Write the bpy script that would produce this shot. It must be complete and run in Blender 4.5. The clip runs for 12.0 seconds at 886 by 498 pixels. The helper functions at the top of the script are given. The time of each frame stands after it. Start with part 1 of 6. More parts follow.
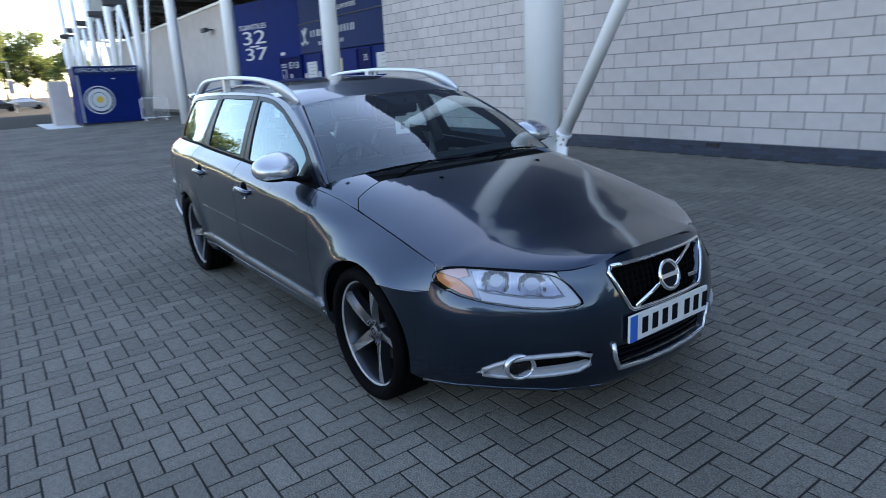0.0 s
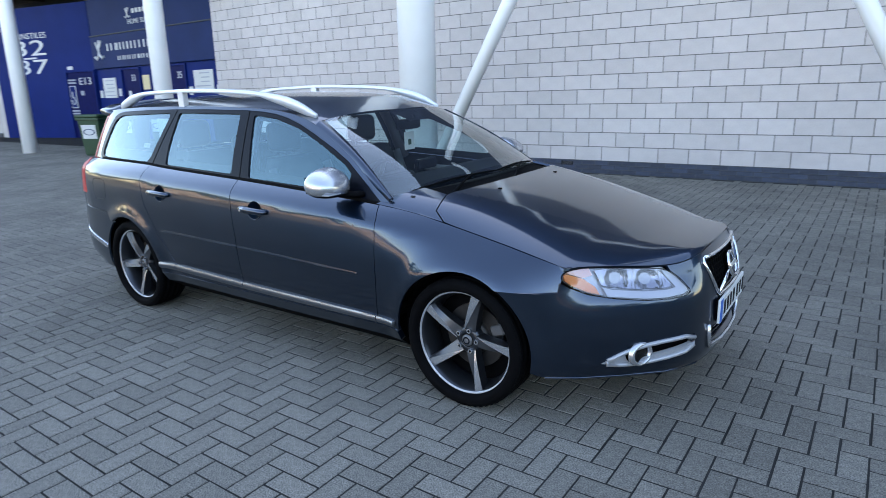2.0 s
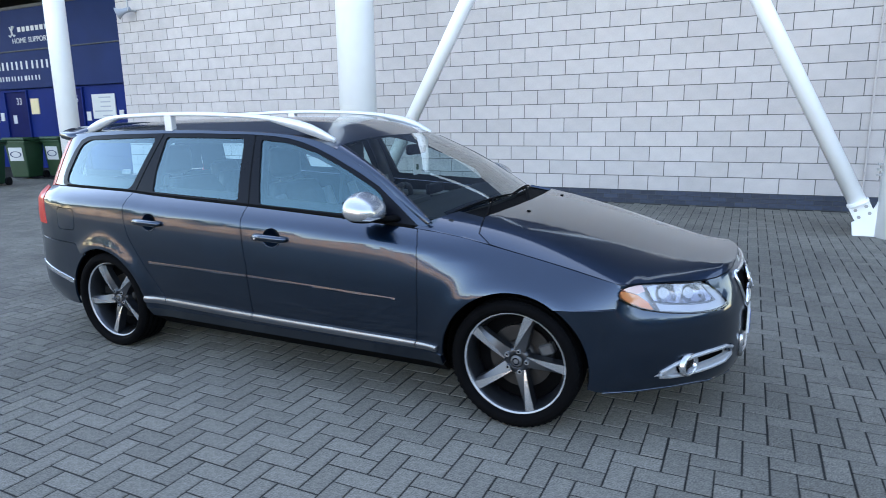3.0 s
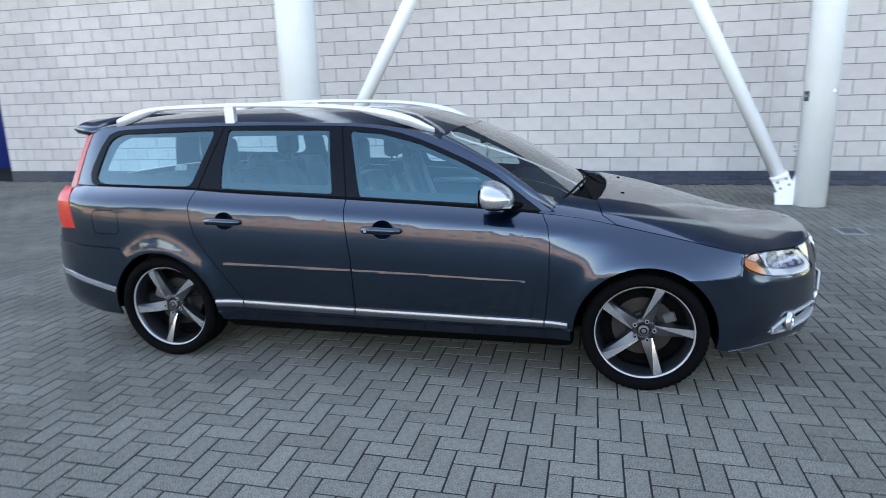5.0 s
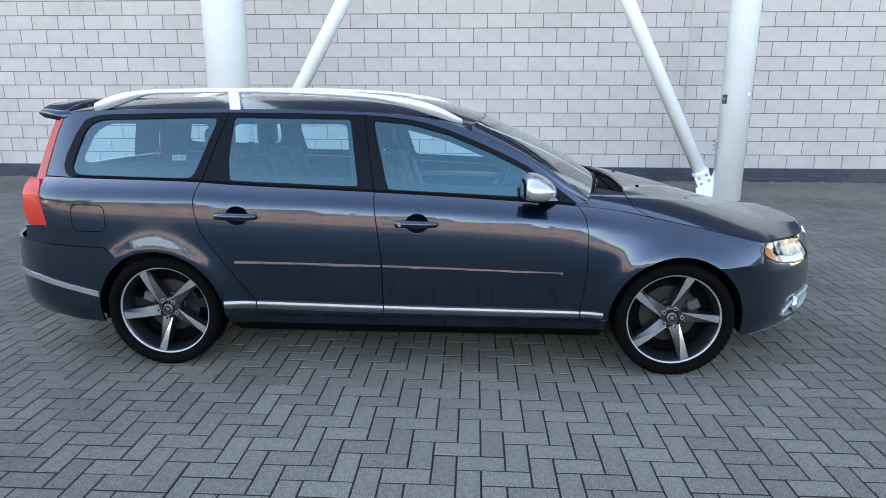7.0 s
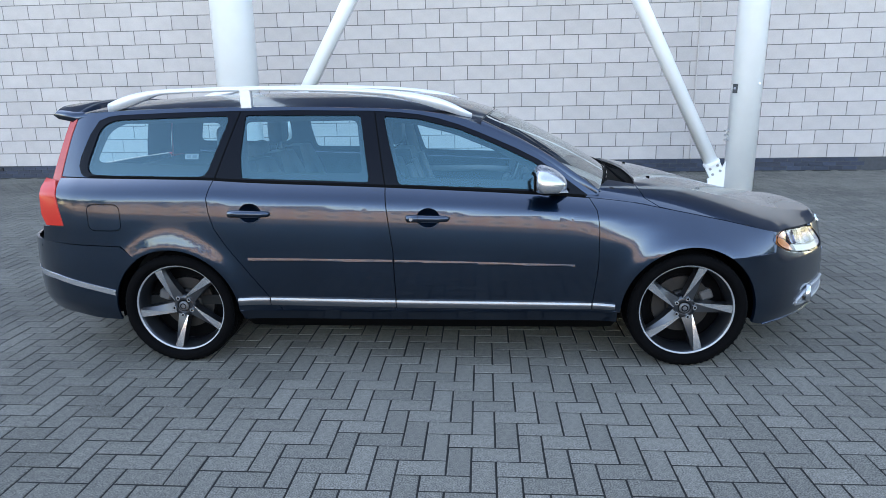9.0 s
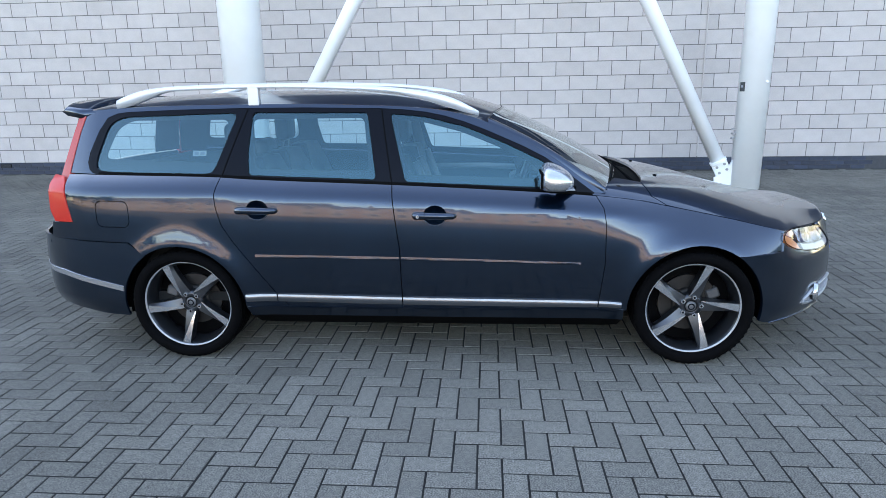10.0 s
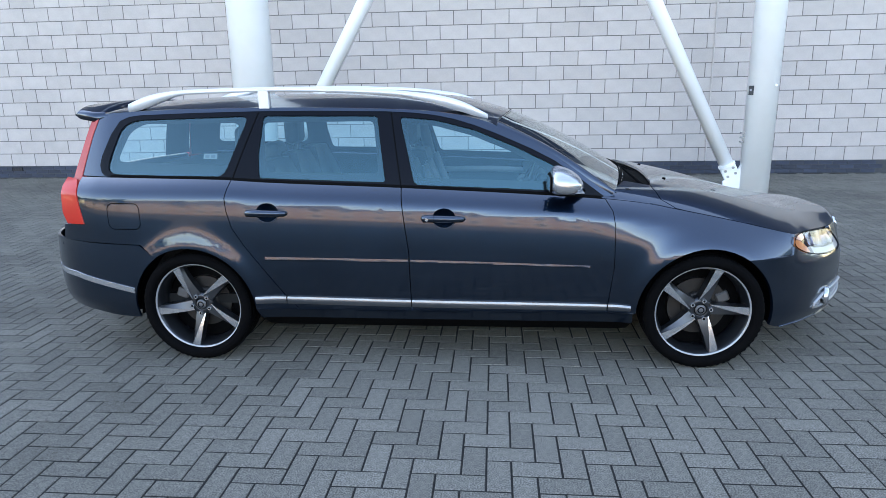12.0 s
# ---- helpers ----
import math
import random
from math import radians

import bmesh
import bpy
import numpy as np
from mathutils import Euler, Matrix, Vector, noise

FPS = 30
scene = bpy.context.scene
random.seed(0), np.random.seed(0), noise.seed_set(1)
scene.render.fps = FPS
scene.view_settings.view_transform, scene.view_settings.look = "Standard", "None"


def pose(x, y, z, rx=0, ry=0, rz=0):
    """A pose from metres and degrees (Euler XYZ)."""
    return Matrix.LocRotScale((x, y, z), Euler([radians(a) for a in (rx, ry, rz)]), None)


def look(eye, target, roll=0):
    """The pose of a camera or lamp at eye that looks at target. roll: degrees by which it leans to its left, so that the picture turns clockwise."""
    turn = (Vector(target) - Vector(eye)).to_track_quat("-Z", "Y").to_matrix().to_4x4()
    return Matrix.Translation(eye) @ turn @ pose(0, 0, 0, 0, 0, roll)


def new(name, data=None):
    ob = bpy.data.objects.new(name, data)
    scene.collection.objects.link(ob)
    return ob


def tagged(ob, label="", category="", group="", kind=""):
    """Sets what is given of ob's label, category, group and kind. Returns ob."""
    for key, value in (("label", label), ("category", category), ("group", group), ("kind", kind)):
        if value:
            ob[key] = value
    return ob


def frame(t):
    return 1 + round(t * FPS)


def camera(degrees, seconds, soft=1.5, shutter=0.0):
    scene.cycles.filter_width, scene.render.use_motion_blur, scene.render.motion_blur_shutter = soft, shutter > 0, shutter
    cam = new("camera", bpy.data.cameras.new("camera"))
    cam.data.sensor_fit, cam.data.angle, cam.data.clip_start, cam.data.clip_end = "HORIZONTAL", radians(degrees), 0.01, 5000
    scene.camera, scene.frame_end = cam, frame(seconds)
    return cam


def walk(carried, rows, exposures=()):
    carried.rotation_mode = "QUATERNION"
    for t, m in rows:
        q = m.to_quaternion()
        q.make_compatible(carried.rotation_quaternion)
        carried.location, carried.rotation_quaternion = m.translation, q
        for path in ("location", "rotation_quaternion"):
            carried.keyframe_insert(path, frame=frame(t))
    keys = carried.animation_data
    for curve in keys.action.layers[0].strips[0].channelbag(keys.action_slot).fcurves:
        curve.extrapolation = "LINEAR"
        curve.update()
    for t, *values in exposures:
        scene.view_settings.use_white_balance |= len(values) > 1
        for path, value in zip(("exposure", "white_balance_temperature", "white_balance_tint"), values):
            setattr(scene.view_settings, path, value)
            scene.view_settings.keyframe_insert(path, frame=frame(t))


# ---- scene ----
import functools

cam = camera(70.9, 12.0, soft=0.75, shutter=0.5)
METRES, EYE, TILT, LEAN, TURN = 4.25, 1.433, 0.0, 0.0, 54.6
START_X, START_Y = 3.807, -2.144
ROWS = [
    (0.0, 0.0, 0.0, 0.0, -0.66, -15.2, 2.43),
    (0.5, -0.0795, -0.0014, -0.0002, -7.09, -14.67, 0.36),
    (1.0, -0.1584, 0.0123, 0.0046, -10.51, -17.04, 2.99),
    (1.5, -0.2464, 0.0157, -0.0016, -15.24, -14.28, 3.28),
    (2.0, -0.3149, 0.0323, 0.0009, -19.48, -13.74, 1.23),
    (2.5, -0.3823, 0.0682, 0.0026, -25.24, -12.56, 1.71),
    (3.0, -0.4655, 0.097, -0.0012, -28.83, -11.35, 0.74),
    (5.0, -0.7332, 0.2546, 0.0094, -41.37, -12.86, 1.37),
    (5.5, -0.7764, 0.3069, 0.0043, -46.98, -12.21, 3.57),
    (6.0, -0.8228, 0.3618, 0.0043, -46.79, -11.74, 2.6),
    (6.5, -0.849, 0.3937, 0.0069, -49.53, -12.33, 2.12),
    (7.0, -0.8503, 0.4003, 0.0043, -51.75, -13.29, -0.09),
    (9.0, -0.8545, 0.399, 0.003, -51.04, -13.68, 0.99),
    (9.5, -0.8558, 0.3996, 0.0029, -50.66, -13.71, 1.14),
    (10.0, -0.8569, 0.3997, 0.0028, -50.55, -13.87, 0.88),
    (10.5, -0.8583, 0.3997, 0.0029, -50.34, -13.75, 0.88),
    (11.0, -0.8593, 0.3997, 0.0026, -50.12, -13.54, 1.16),
    (11.5, -0.8601, 0.4004, 0.0029, -49.98, -13.39, 1.17),
    (12.0, -0.8602, 0.4009, 0.002, -49.93, -13.51, 0.9),
]
EXPOSURES = [(0.0, 2.38, 8050, 14), (1.5, 2.79, 8250, 14), (3.0, 3.13, 8750, 14), (5.0, 3.13, 9500, 14), (7.0, 3.13, 9450, 14), (9.0, 3.13, 9000, 14), (12.0, 3.13, 8950, 14)]
walk(cam, [(t, pose(START_X, START_Y, EYE, TILT, LEAN, TURN) @ pose(METRES * x, METRES * y, METRES * z, 90 + pitch, roll, yaw)) for t, x, y, z, yaw, pitch, roll in ROWS], EXPOSURES)

# ---- world and sun: low evening sun behind the stand, the forecourt in its shade ----
SUN_EL, SUN_AZ = 32.0, 25.0     # elevation, and turn of the sun from +y towards -x
world = bpy.data.worlds.new("evening_sky")
scene.world = world
world.use_nodes = True
wn = world.node_tree.nodes
sky = wn.new("ShaderNodeTexSky")
sky.sky_type = "NISHITA"
sky.sun_disc = False
sky.sun_elevation = radians(SUN_EL)
sky.sun_rotation = radians(-SUN_AZ)
sky.air_density, sky.dust_density, sky.ozone_density = 1.0, 0.4, 3.0
wn["Background"].inputs["Strength"].default_value = 0.15
world.node_tree.links.new(sky.outputs["Color"], wn["Background"].inputs["Color"])
sun = new("sun", bpy.data.lights.new("sun", "SUN"))
sun.data.energy, sun.data.angle, sun.data.color = 4.5, radians(0.6), (1.0, 0.92, 0.80)
a, e = radians(SUN_AZ), radians(SUN_EL)
sun.matrix_world = look((0, 0, 0), (math.sin(a) * math.cos(e), -math.cos(a) * math.cos(e), -math.sin(e)))


# ---- materials ----
def mat(name, base, rough=0.5, metal=0.0, var=0.12, scale=6.0, bump=0.0, bscale=80.0, rand=None, rvar=0.15,
        coat=0.0, grain=0.0, gscale=300.0, emit=0.0, spec=0.5, stain=0.0, sscale=0.7):
    m = bpy.data.materials.new(name)
    m.use_nodes = True
    nt = m.node_tree
    n, l = nt.nodes, nt.links
    b = n["Principled BSDF"]
    b.inputs["Roughness"].default_value = rough
    b.inputs["Metallic"].default_value = metal
    b.inputs["Specular IOR Level"].default_value = spec
    if coat:
        b.inputs["Coat Weight"].default_value = coat
        b.inputs["Coat Roughness"].default_value = 0.065
        b.inputs["Coat IOR"].default_value = 1.58
    co = n.new("ShaderNodeTexCoord")

    def noise_tex(sc, detail):
        t = n.new("ShaderNodeTexNoise")
        t.inputs["Scale"].default_value = sc
        t.inputs["Detail"].default_value = detail
        l.new(co.outputs["Object"], t.inputs["Vector"])
        return t.outputs["Fac"]

    def span(fac, lo, hi, a0=0.3, a1=0.7):
        r = n.new("ShaderNodeMapRange")
        r.inputs["From Min"].default_value, r.inputs["From Max"].default_value = a0, a1
        r.inputs["To Min"].default_value, r.inputs["To Max"].default_value = lo, hi
        l.new(fac, r.inputs["Value"])
        return r.outputs["Result"]

    def times(p, q):
        t = n.new("ShaderNodeMath")
        t.operation = "MULTIPLY"
        l.new(p, t.inputs[0])
        l.new(q, t.inputs[1])
        return t.outputs[0]

    f = span(noise_tex(scale, 4), 1 - var, 1 + var)
    if grain:
        f = times(f, span(noise_tex(gscale, 3), 1 - grain, 1 + grain))
    if stain:
        f = times(f, span(noise_tex(sscale, 5), 1 - stain, 1.0, 0.35, 0.6))
    if rand:
        src = n.new("ShaderNodeNewGeometry").outputs["Random Per Island"] if rand == "island" else n.new("ShaderNodeObjectInfo").outputs["Random"]
        f = times(f, span(src, 1 - rvar, 1 + rvar, 0, 1))
    mul = n.new("ShaderNodeVectorMath")
    mul.operation = "SCALE"
    mul.inputs[0].default_value = base
    l.new(f, mul.inputs["Scale"])
    l.new(mul.outputs[0], b.inputs["Base Color"])
    if bump:
        bm_ = n.new("ShaderNodeBump")
        bm_.inputs["Strength"].default_value = bump
        bm_.inputs["Distance"].default_value = 0.01
        l.new(noise_tex(bscale, 5), bm_.inputs["Height"])
        l.new(bm_.outputs[0], b.inputs["Normal"])
    if emit:
        b.inputs["Emission Color"].default_value = (*base, 1)
        b.inputs["Emission Strength"].default_value = emit
    return m


M_GROUND = mat("tarmac_and_sand", (0.024, 0.023, 0.022), 0.95, spec=0.15, var=0.2, scale=3, bump=0.3, bscale=150)
M_ROAD = mat("worn_asphalt", (0.085, 0.082, 0.078), 0.9, spec=0.2, var=0.15, scale=2, bump=0.3, bscale=120, stain=0.2, sscale=0.3)
M_PAVER = mat("concrete_paver", (0.158, 0.146, 0.126), 0.9, spec=0.2, var=0.16, scale=38, bump=0.5, bscale=170, rand="island", rvar=0.12, grain=0.48, gscale=150, stain=0.26, sscale=0.9)
M_PAVER_ONE = mat("concrete_paver_single", (0.156, 0.144, 0.125), 0.9, spec=0.2, var=0.16, scale=38, bump=0.5, bscale=170, rand="object", rvar=0.13, grain=0.48, gscale=150)
M_BLOCK = mat("pale_masonry_block", (0.482, 0.430, 0.408), 0.9, var=0.05, scale=5, bump=0.35, bscale=120, rand="island", rvar=0.06, grain=0.10, gscale=160, stain=0.06, sscale=1.2)
M_BLOCK_ONE = mat("pale_masonry_block_single", (0.482, 0.430, 0.408), 0.9, var=0.05, scale=5, bump=0.35, bscale=120, rand="object", rvar=0.06, grain=0.10, gscale=160)
M_MORTAR = mat("grey_mortar", (0.125, 0.117, 0.112), 0.95, var=0.12, scale=20, bump=0.3)
M_GREYWALL = mat("pale_render", (0.482, 0.430, 0.408), 0.9, var=0.07, scale=2, bump=0.3, bscale=50)
M_ENGBRICK = mat("blue_engineering_brick", (0.022, 0.032, 0.056), 0.55, var=0.2, scale=9, bump=0.2, bscale=90, rand="object", rvar=0.3)
M_ENGMORTAR = mat("dark_mortar", (0.06, 0.062, 0.068), 0.95, var=0.1, scale=20)
M_WHITE = mat("white_gloss_paint", (0.92, 0.92, 0.92), 0.35, var=0.02, scale=2.5, bump=0.02, bscale=12, stain=0.03, sscale=1.5)
M_STEELDARK = mat("dark_steel", (0.06, 0.063, 0.068), 0.6, 0.3, var=0.15)
M_BOLT = mat("galvanised_steel", (0.36, 0.37, 0.38), 0.4, 0.8, var=0.15, scale=40)
M_BLUE = mat("royal_blue_paint", (0.002, 0.016, 0.115), 0.5, spec=0.06, var=0.10, scale=1.2, bump=0.02, bscale=8)
M_BLUEDK = mat("dark_blue_panel", (0.006, 0.021, 0.088), 0.5, spec=0.08, var=0.10, scale=1.0, bump=0.02, bscale=8)
M_NAVY = mat("navy_recess", (0.002, 0.006, 0.060), 0.5, spec=0.06, var=0.1)
M_LETTER = mat("white_lettering", (0.55, 0.56, 0.57), 0.5, var=0.02)
M_PAPER = mat("white_notice", (0.52, 0.52, 0.51), 0.6, var=0.03)
M_PRINT = mat("grey_print", (0.30, 0.32, 0.36), 0.6, var=0.05)
M_CREAM = mat("cream_notice", (0.62, 0.50, 0.30), 0.6, var=0.05)
M_YELLOW = mat("badge_yellow", (0.65, 0.42, 0.06), 0.5, var=0.05)
M_BIN = mat("green_bin_plastic", (0.009, 0.042, 0.017), 0.5, var=0.12, scale=4, bump=0.05)
M_BLACK = mat("black_rubber", (0.008, 0.008, 0.009), 0.7, spec=0.15, var=0.15)
M_CONC = mat("soffit_concrete", (0.22, 0.215, 0.21), 0.9, var=0.12, scale=1.5, bump=0.2)
M_CLAD = mat("dark_blue_cladding", (0.018, 0.026, 0.050), 0.5, spec=0.3, var=0.12, scale=0.8)
M_BARK = mat("bark", (0.10, 0.075, 0.05), 0.95, var=0.25, scale=8, bump=0.5, bscale=30)
M_LEAF = mat("leaves", (0.085, 0.115, 0.042), 0.8, var=0.25, scale=0.8, rand="island", rvar=0.35)
lf = M_LEAF.node_tree
tl, mx = lf.nodes.new("ShaderNodeBsdfTranslucent"), lf.nodes.new("ShaderNodeMixShader")
tl.inputs["Color"].default_value = (0.22, 0.27, 0.08, 1)
mx.inputs[0].default_value = 0.35
lf.links.new(lf.nodes["Principled BSDF"].outputs[0], mx.inputs[1])
lf.links.new(tl.outputs[0], mx.inputs[2])
lf.links.new(mx.outputs[0], lf.nodes["Material Output"].inputs["Surface"])
M_REDBRICK = mat("red_brick_terrace", (0.25, 0.185, 0.155), 0.9, var=0.12, scale=2, bump=0.2)
M_ROOFTILE = mat("slate_roof", (0.09, 0.085, 0.09), 0.8, var=0.15, scale=5, bump=0.3)
M_DARKGLASS = mat("dark_window_glass", (0.02, 0.025, 0.03), 0.08, var=0.05)
M_IRON = mat("cast_iron", (0.10, 0.10, 0.105), 0.6, 0.4, var=0.15, scale=30, bump=0.2)
M_SHEET = mat("pale_ground_sheet", (0.55, 0.55, 0.54), 0.8, var=0.06)


# ---- small builders ----
def mesh_ob(name, bm, material, parent=None, label="", smooth=False):
    me = bpy.data.meshes.new(name)
    if smooth:
        for f in bm.faces:
            f.smooth = True
    bm.to_mesh(me)
    bm.free()
    for m_ in (material if isinstance(material, (list, tuple)) else (material,)):
        me.materials.append(m_)
    ob = new(name, me)
    if parent is not None:
        ob.parent = parent
    if label:
        ob["label"] = label
    return ob


def part(name, bm, material, parent, label="", smooth=False):
    return mesh_ob(name, bm, material, parent, label, smooth)


def thing(name, label, category, at=None, group="", kind=""):
    ob = new(name)
    ob.empty_display_size = 0.2
    if at is not None:
        ob.matrix_world = at
    return tagged(ob, label, category, group, kind)


def add_box(bm, x0, x1, y0, y1, z0, z1, bevel=0.0, seg=2):
    g = bmesh.ops.create_cube(bm, size=1.0)
    vs = g["verts"]
    bmesh.ops.scale(bm, vec=(x1 - x0, y1 - y0, z1 - z0), verts=vs)
    bmesh.ops.translate(bm, vec=((x0 + x1) / 2, (y0 + y1) / 2, (z0 + z1) / 2), verts=vs)
    if bevel:
        es = list({e for v in vs for e in v.link_edges})
        bmesh.ops.bevel(bm, geom=es, offset=bevel, segments=seg, affect="EDGES", profile=0.5)
    return bm


def box(x0, x1, y0, y1, z0, z1, bevel=0.0, seg=2):
    return add_box(bmesh.new(), x0, x1, y0, y1, z0, z1, bevel, seg)


def add_tube(bm, p, q, r0, r1=None, seg=16, caps=True):
    p, q = Vector(p), Vector(q)
    r1 = r0 if r1 is None else r1
    d = q - p
    m = Matrix.Translation((p + q) / 2) @ d.to_track_quat("Z", "Y").to_matrix().to_4x4()
    bmesh.ops.create_cone(bm, cap_ends=caps, segments=seg, radius1=r0, radius2=r1, depth=d.length, matrix=m)
    return bm


def tube(p, q, r0, r1=None, seg=16, caps=True):
    return add_tube(bmesh.new(), p, q, r0, r1, seg, caps)


def add_path(bm, pts, r, seg=8):
    """A round bar along a list of points."""
    pts = [Vector(p) for p in pts]
    rings = []
    for i, p in enumerate(pts):
        d = (pts[min(i + 1, len(pts) - 1)] - pts[max(i - 1, 0)]).normalized()
        q = d.to_track_quat("Z", "Y")
        rr = r[i] if isinstance(r, (list, tuple)) else r
        rings.append([bm.verts.new(p + q @ Vector((rr * math.cos(2 * math.pi * k / seg), rr * math.sin(2 * math.pi * k / seg), 0))) for k in range(seg)])
    for a_, b_ in zip(rings, rings[1:]):
        for k in range(seg):
            bm.faces.new((a_[k], a_[(k + 1) % seg], b_[(k + 1) % seg], b_[k]))
    bm.faces.new(rings[0][::-1])
    bm.faces.new(rings[-1])
    return bm


def add_lathe(bm, prof, axis_m, seg=48, closed=False):
    """Spin a profile of (radius, height) about the local z axis of axis_m."""
    rings = []
    for r, h in prof:
        rings.append([bm.verts.new(axis_m @ Vector((r * math.cos(2 * math.pi * k / seg), r * math.sin(2 * math.pi * k / seg), h))) for k in range(seg)])
    pairs = list(zip(rings, rings[1:])) + ([(rings[-1], rings[0])] if closed else [])
    for a_, b_ in pairs:
        for k in range(seg):
            bm.faces.new((a_[k], a_[(k + 1) % seg], b_[(k + 1) % seg], b_[k]))
    return bm


def text_part(name, body, size, parent, m, material=None, width=None, thick=0.004):
    cu = bpy.data.curves.new(name, "FONT")
    cu.body, cu.size, cu.extrude = body, size, thick
    cu.align_x, cu.align_y = "CENTER", "CENTER"
    tmp = bpy.data.objects.new(name, cu)
    scene.collection.objects.link(tmp)
    bpy.context.view_layer.update()
    if width:
        tmp.scale = (width / max(tmp.dimensions.x, 1e-3), 1, 1)
    me = bpy.data.meshes.new_from_object(tmp.evaluated_get(bpy.context.evaluated_depsgraph_get()))
    bpy.data.objects.remove(tmp)
    if width:
        xs = [v.co.x for v in me.vertices]
        k = width / (max(xs) - min(xs))
        for v in me.vertices:
            v.co.x *= k
    me.materials.clear()
    me.materials.append(material or M_LETTER)
    ob = new(name, me)
    ob.parent = parent
    ob.matrix_local = m
    return ob


def tile_arrays(rects, depth, chamfer, rng, lift=0.0):
    """Chamfered slabs in the local xy plane, faces up: rects of (x0, x1, y0, y1)."""
    r = np.asarray(rects, float)
    k = len(r)
    dz = rng.uniform(-lift, lift, k)
    c = chamfer
    v = np.zeros((k, 12, 3))
    for j, (ix, iy) in enumerate(((0, 2), (1, 2), (1, 3), (0, 3))):
        sx, sy = (1 if ix == 0 else -1), (1 if iy == 2 else -1)
        v[:, j] = np.stack([r[:, ix] + sx * c, r[:, iy] + sy * c, dz], 1)
        v[:, 4 + j] = np.stack([r[:, ix], r[:, iy], dz - c], 1)
        v[:, 8 + j] = np.stack([r[:, ix], r[:, iy], dz * 0 - depth], 1)
    f = [(0, 1, 2, 3)] + [(4 + j, 4 + (j + 1) % 4, (j + 1) % 4, j) for j in range(4)] + [(8 + j, 8 + (j + 1) % 4, 4 + (j + 1) % 4, 4 + j) for j in range(4)]
    faces = (np.arange(k)[:, None, None] * 12 + np.array(f)[None]).reshape(-1, 4)
    return v.reshape(-1, 3), faces


def tile_mesh(name, rects, depth, chamfer, material, lift=0.0, seed=1):
    v, f = tile_arrays(rects, depth, chamfer, np.random.default_rng(seed), lift)
    me = bpy.data.meshes.new(name)
    me.vertices.add(len(v))
    me.vertices.foreach_set("co", v.ravel())
    me.loops.add(f.size)
    me.loops.foreach_set("vertex_index", f.ravel().astype(np.int32))
    me.polygons.add(len(f))
    me.polygons.foreach_set("loop_start", np.arange(0, f.size, 4, dtype=np.int32))
    me.polygons.foreach_set("use_smooth", [False] * len(f))
    me.update(calc_edges=True)
    me.materials.append(material)
    return me


SLOPE = 0.0225


def gz(y):
    """The forecourt falls gently away from the stand."""
    return SLOPE * (y + 0.86)


# ---- ground and the stand ----
WALL_Y, WALL_X0, WALL_X1, PLINTH_TOP = 6.60, -10.7, 14.0, 0.375
bm = bmesh.new()
strips = [(-3000, gz(-60)), (-60, gz(-60)), (12, gz(12)), (3000, gz(12))]
cols = [[bm.verts.new((x, y, z - 0.0032)) for x in (-3000, -60, 20, 3000)] for y, z in strips]
for r0, r1 in zip(cols, cols[1:]):
    for k in range(3):
        bm.faces.new((r0[k], r0[k + 1], r1[k + 1], r1[k]))
ground = tagged(mesh_ob("ground", bm, M_GROUND), "dark tarmac ground with sand between the pavers", "ground", kind="structure")

bm = bmesh.new()
bm.faces.new([bm.verts.new((x, y, gz(y) + 0.004)) for x, y in ((-300, -49), (300, -49), (300, -12.05), (-300, -12.05))])
road = tagged(mesh_ob("road", bm, M_ROAD), "worn grey asphalt road beyond the forecourt", "road", kind="structure")
wall_north = tagged(mesh_ob("wall_north", box(WALL_X0, WALL_X1, WALL_Y + 0.005, 7.1, PLINTH_TOP, 4.43), M_MORTAR), "pale concrete block wall of a stadium with grey mortar joints", "wall", kind="structure")
plinth = tagged(mesh_ob("wall_plinth", box(WALL_X0, WALL_X1, WALL_Y - 0.008, 7.1, 0.02, PLINTH_TOP - 0.002), M_ENGMORTAR), "dark blue brick plinth at the foot of the block wall", "wall", kind="structure")
wall_end = tagged(mesh_ob("wall_return", box(WALL_X0 + 0.01, WALL_X0 + 0.4, 7.1, 9.0, 0.1, 6.4), M_GREYWALL), "pale block wall returning into the turnstile recess", "wall", kind="structure")
east = tagged(mesh_ob("wall_east", box(70, 70.4, -52, 24, -1.2, 9.0), M_CLAD), "plain dark wall closing the far end of the forecourt", "wall", kind="structure")
clad = tagged(mesh_ob("wall_cladding", box(WALL_X0, WALL_X1, WALL_Y + 0.02, 7.1, 4.45, 13.6), M_CLAD), "dark blue cladding above the block wall", "wall", kind="structure")
upper = tagged(mesh_ob("stand_upper", box(-64, 30, 7.12, 24, 6.55, 14.0), M_CLAD), "upper part of the stadium stand", "wall", kind="structure")
soffit = tagged(mesh_ob("ceiling_soffit", box(-64, WALL_X0 - 0.02, 5.6, 12, 6.4, 6.54), M_CONC), "concrete underside of the stand", "ceiling", kind="structure")
grey_wall = tagged(mesh_ob("wall_west", box(-60, -27.2, 7.8, 8.2, 0.0, 5.30), M_GREYWALL), "long pale wall beside the turnstiles", "wall", kind="structure")
part("coping", box(-60.05, -27.15, 7.74, 8.26, 5.302, 5.42, 0.01), M_WHITE, grey_wall, "pale coping along the wall top")
part("wall_base", box(-60, -27.18, 7.77, 7.798, 0.0, 0.36), M_ENGBRICK, grey_wall, "dark brick base course")
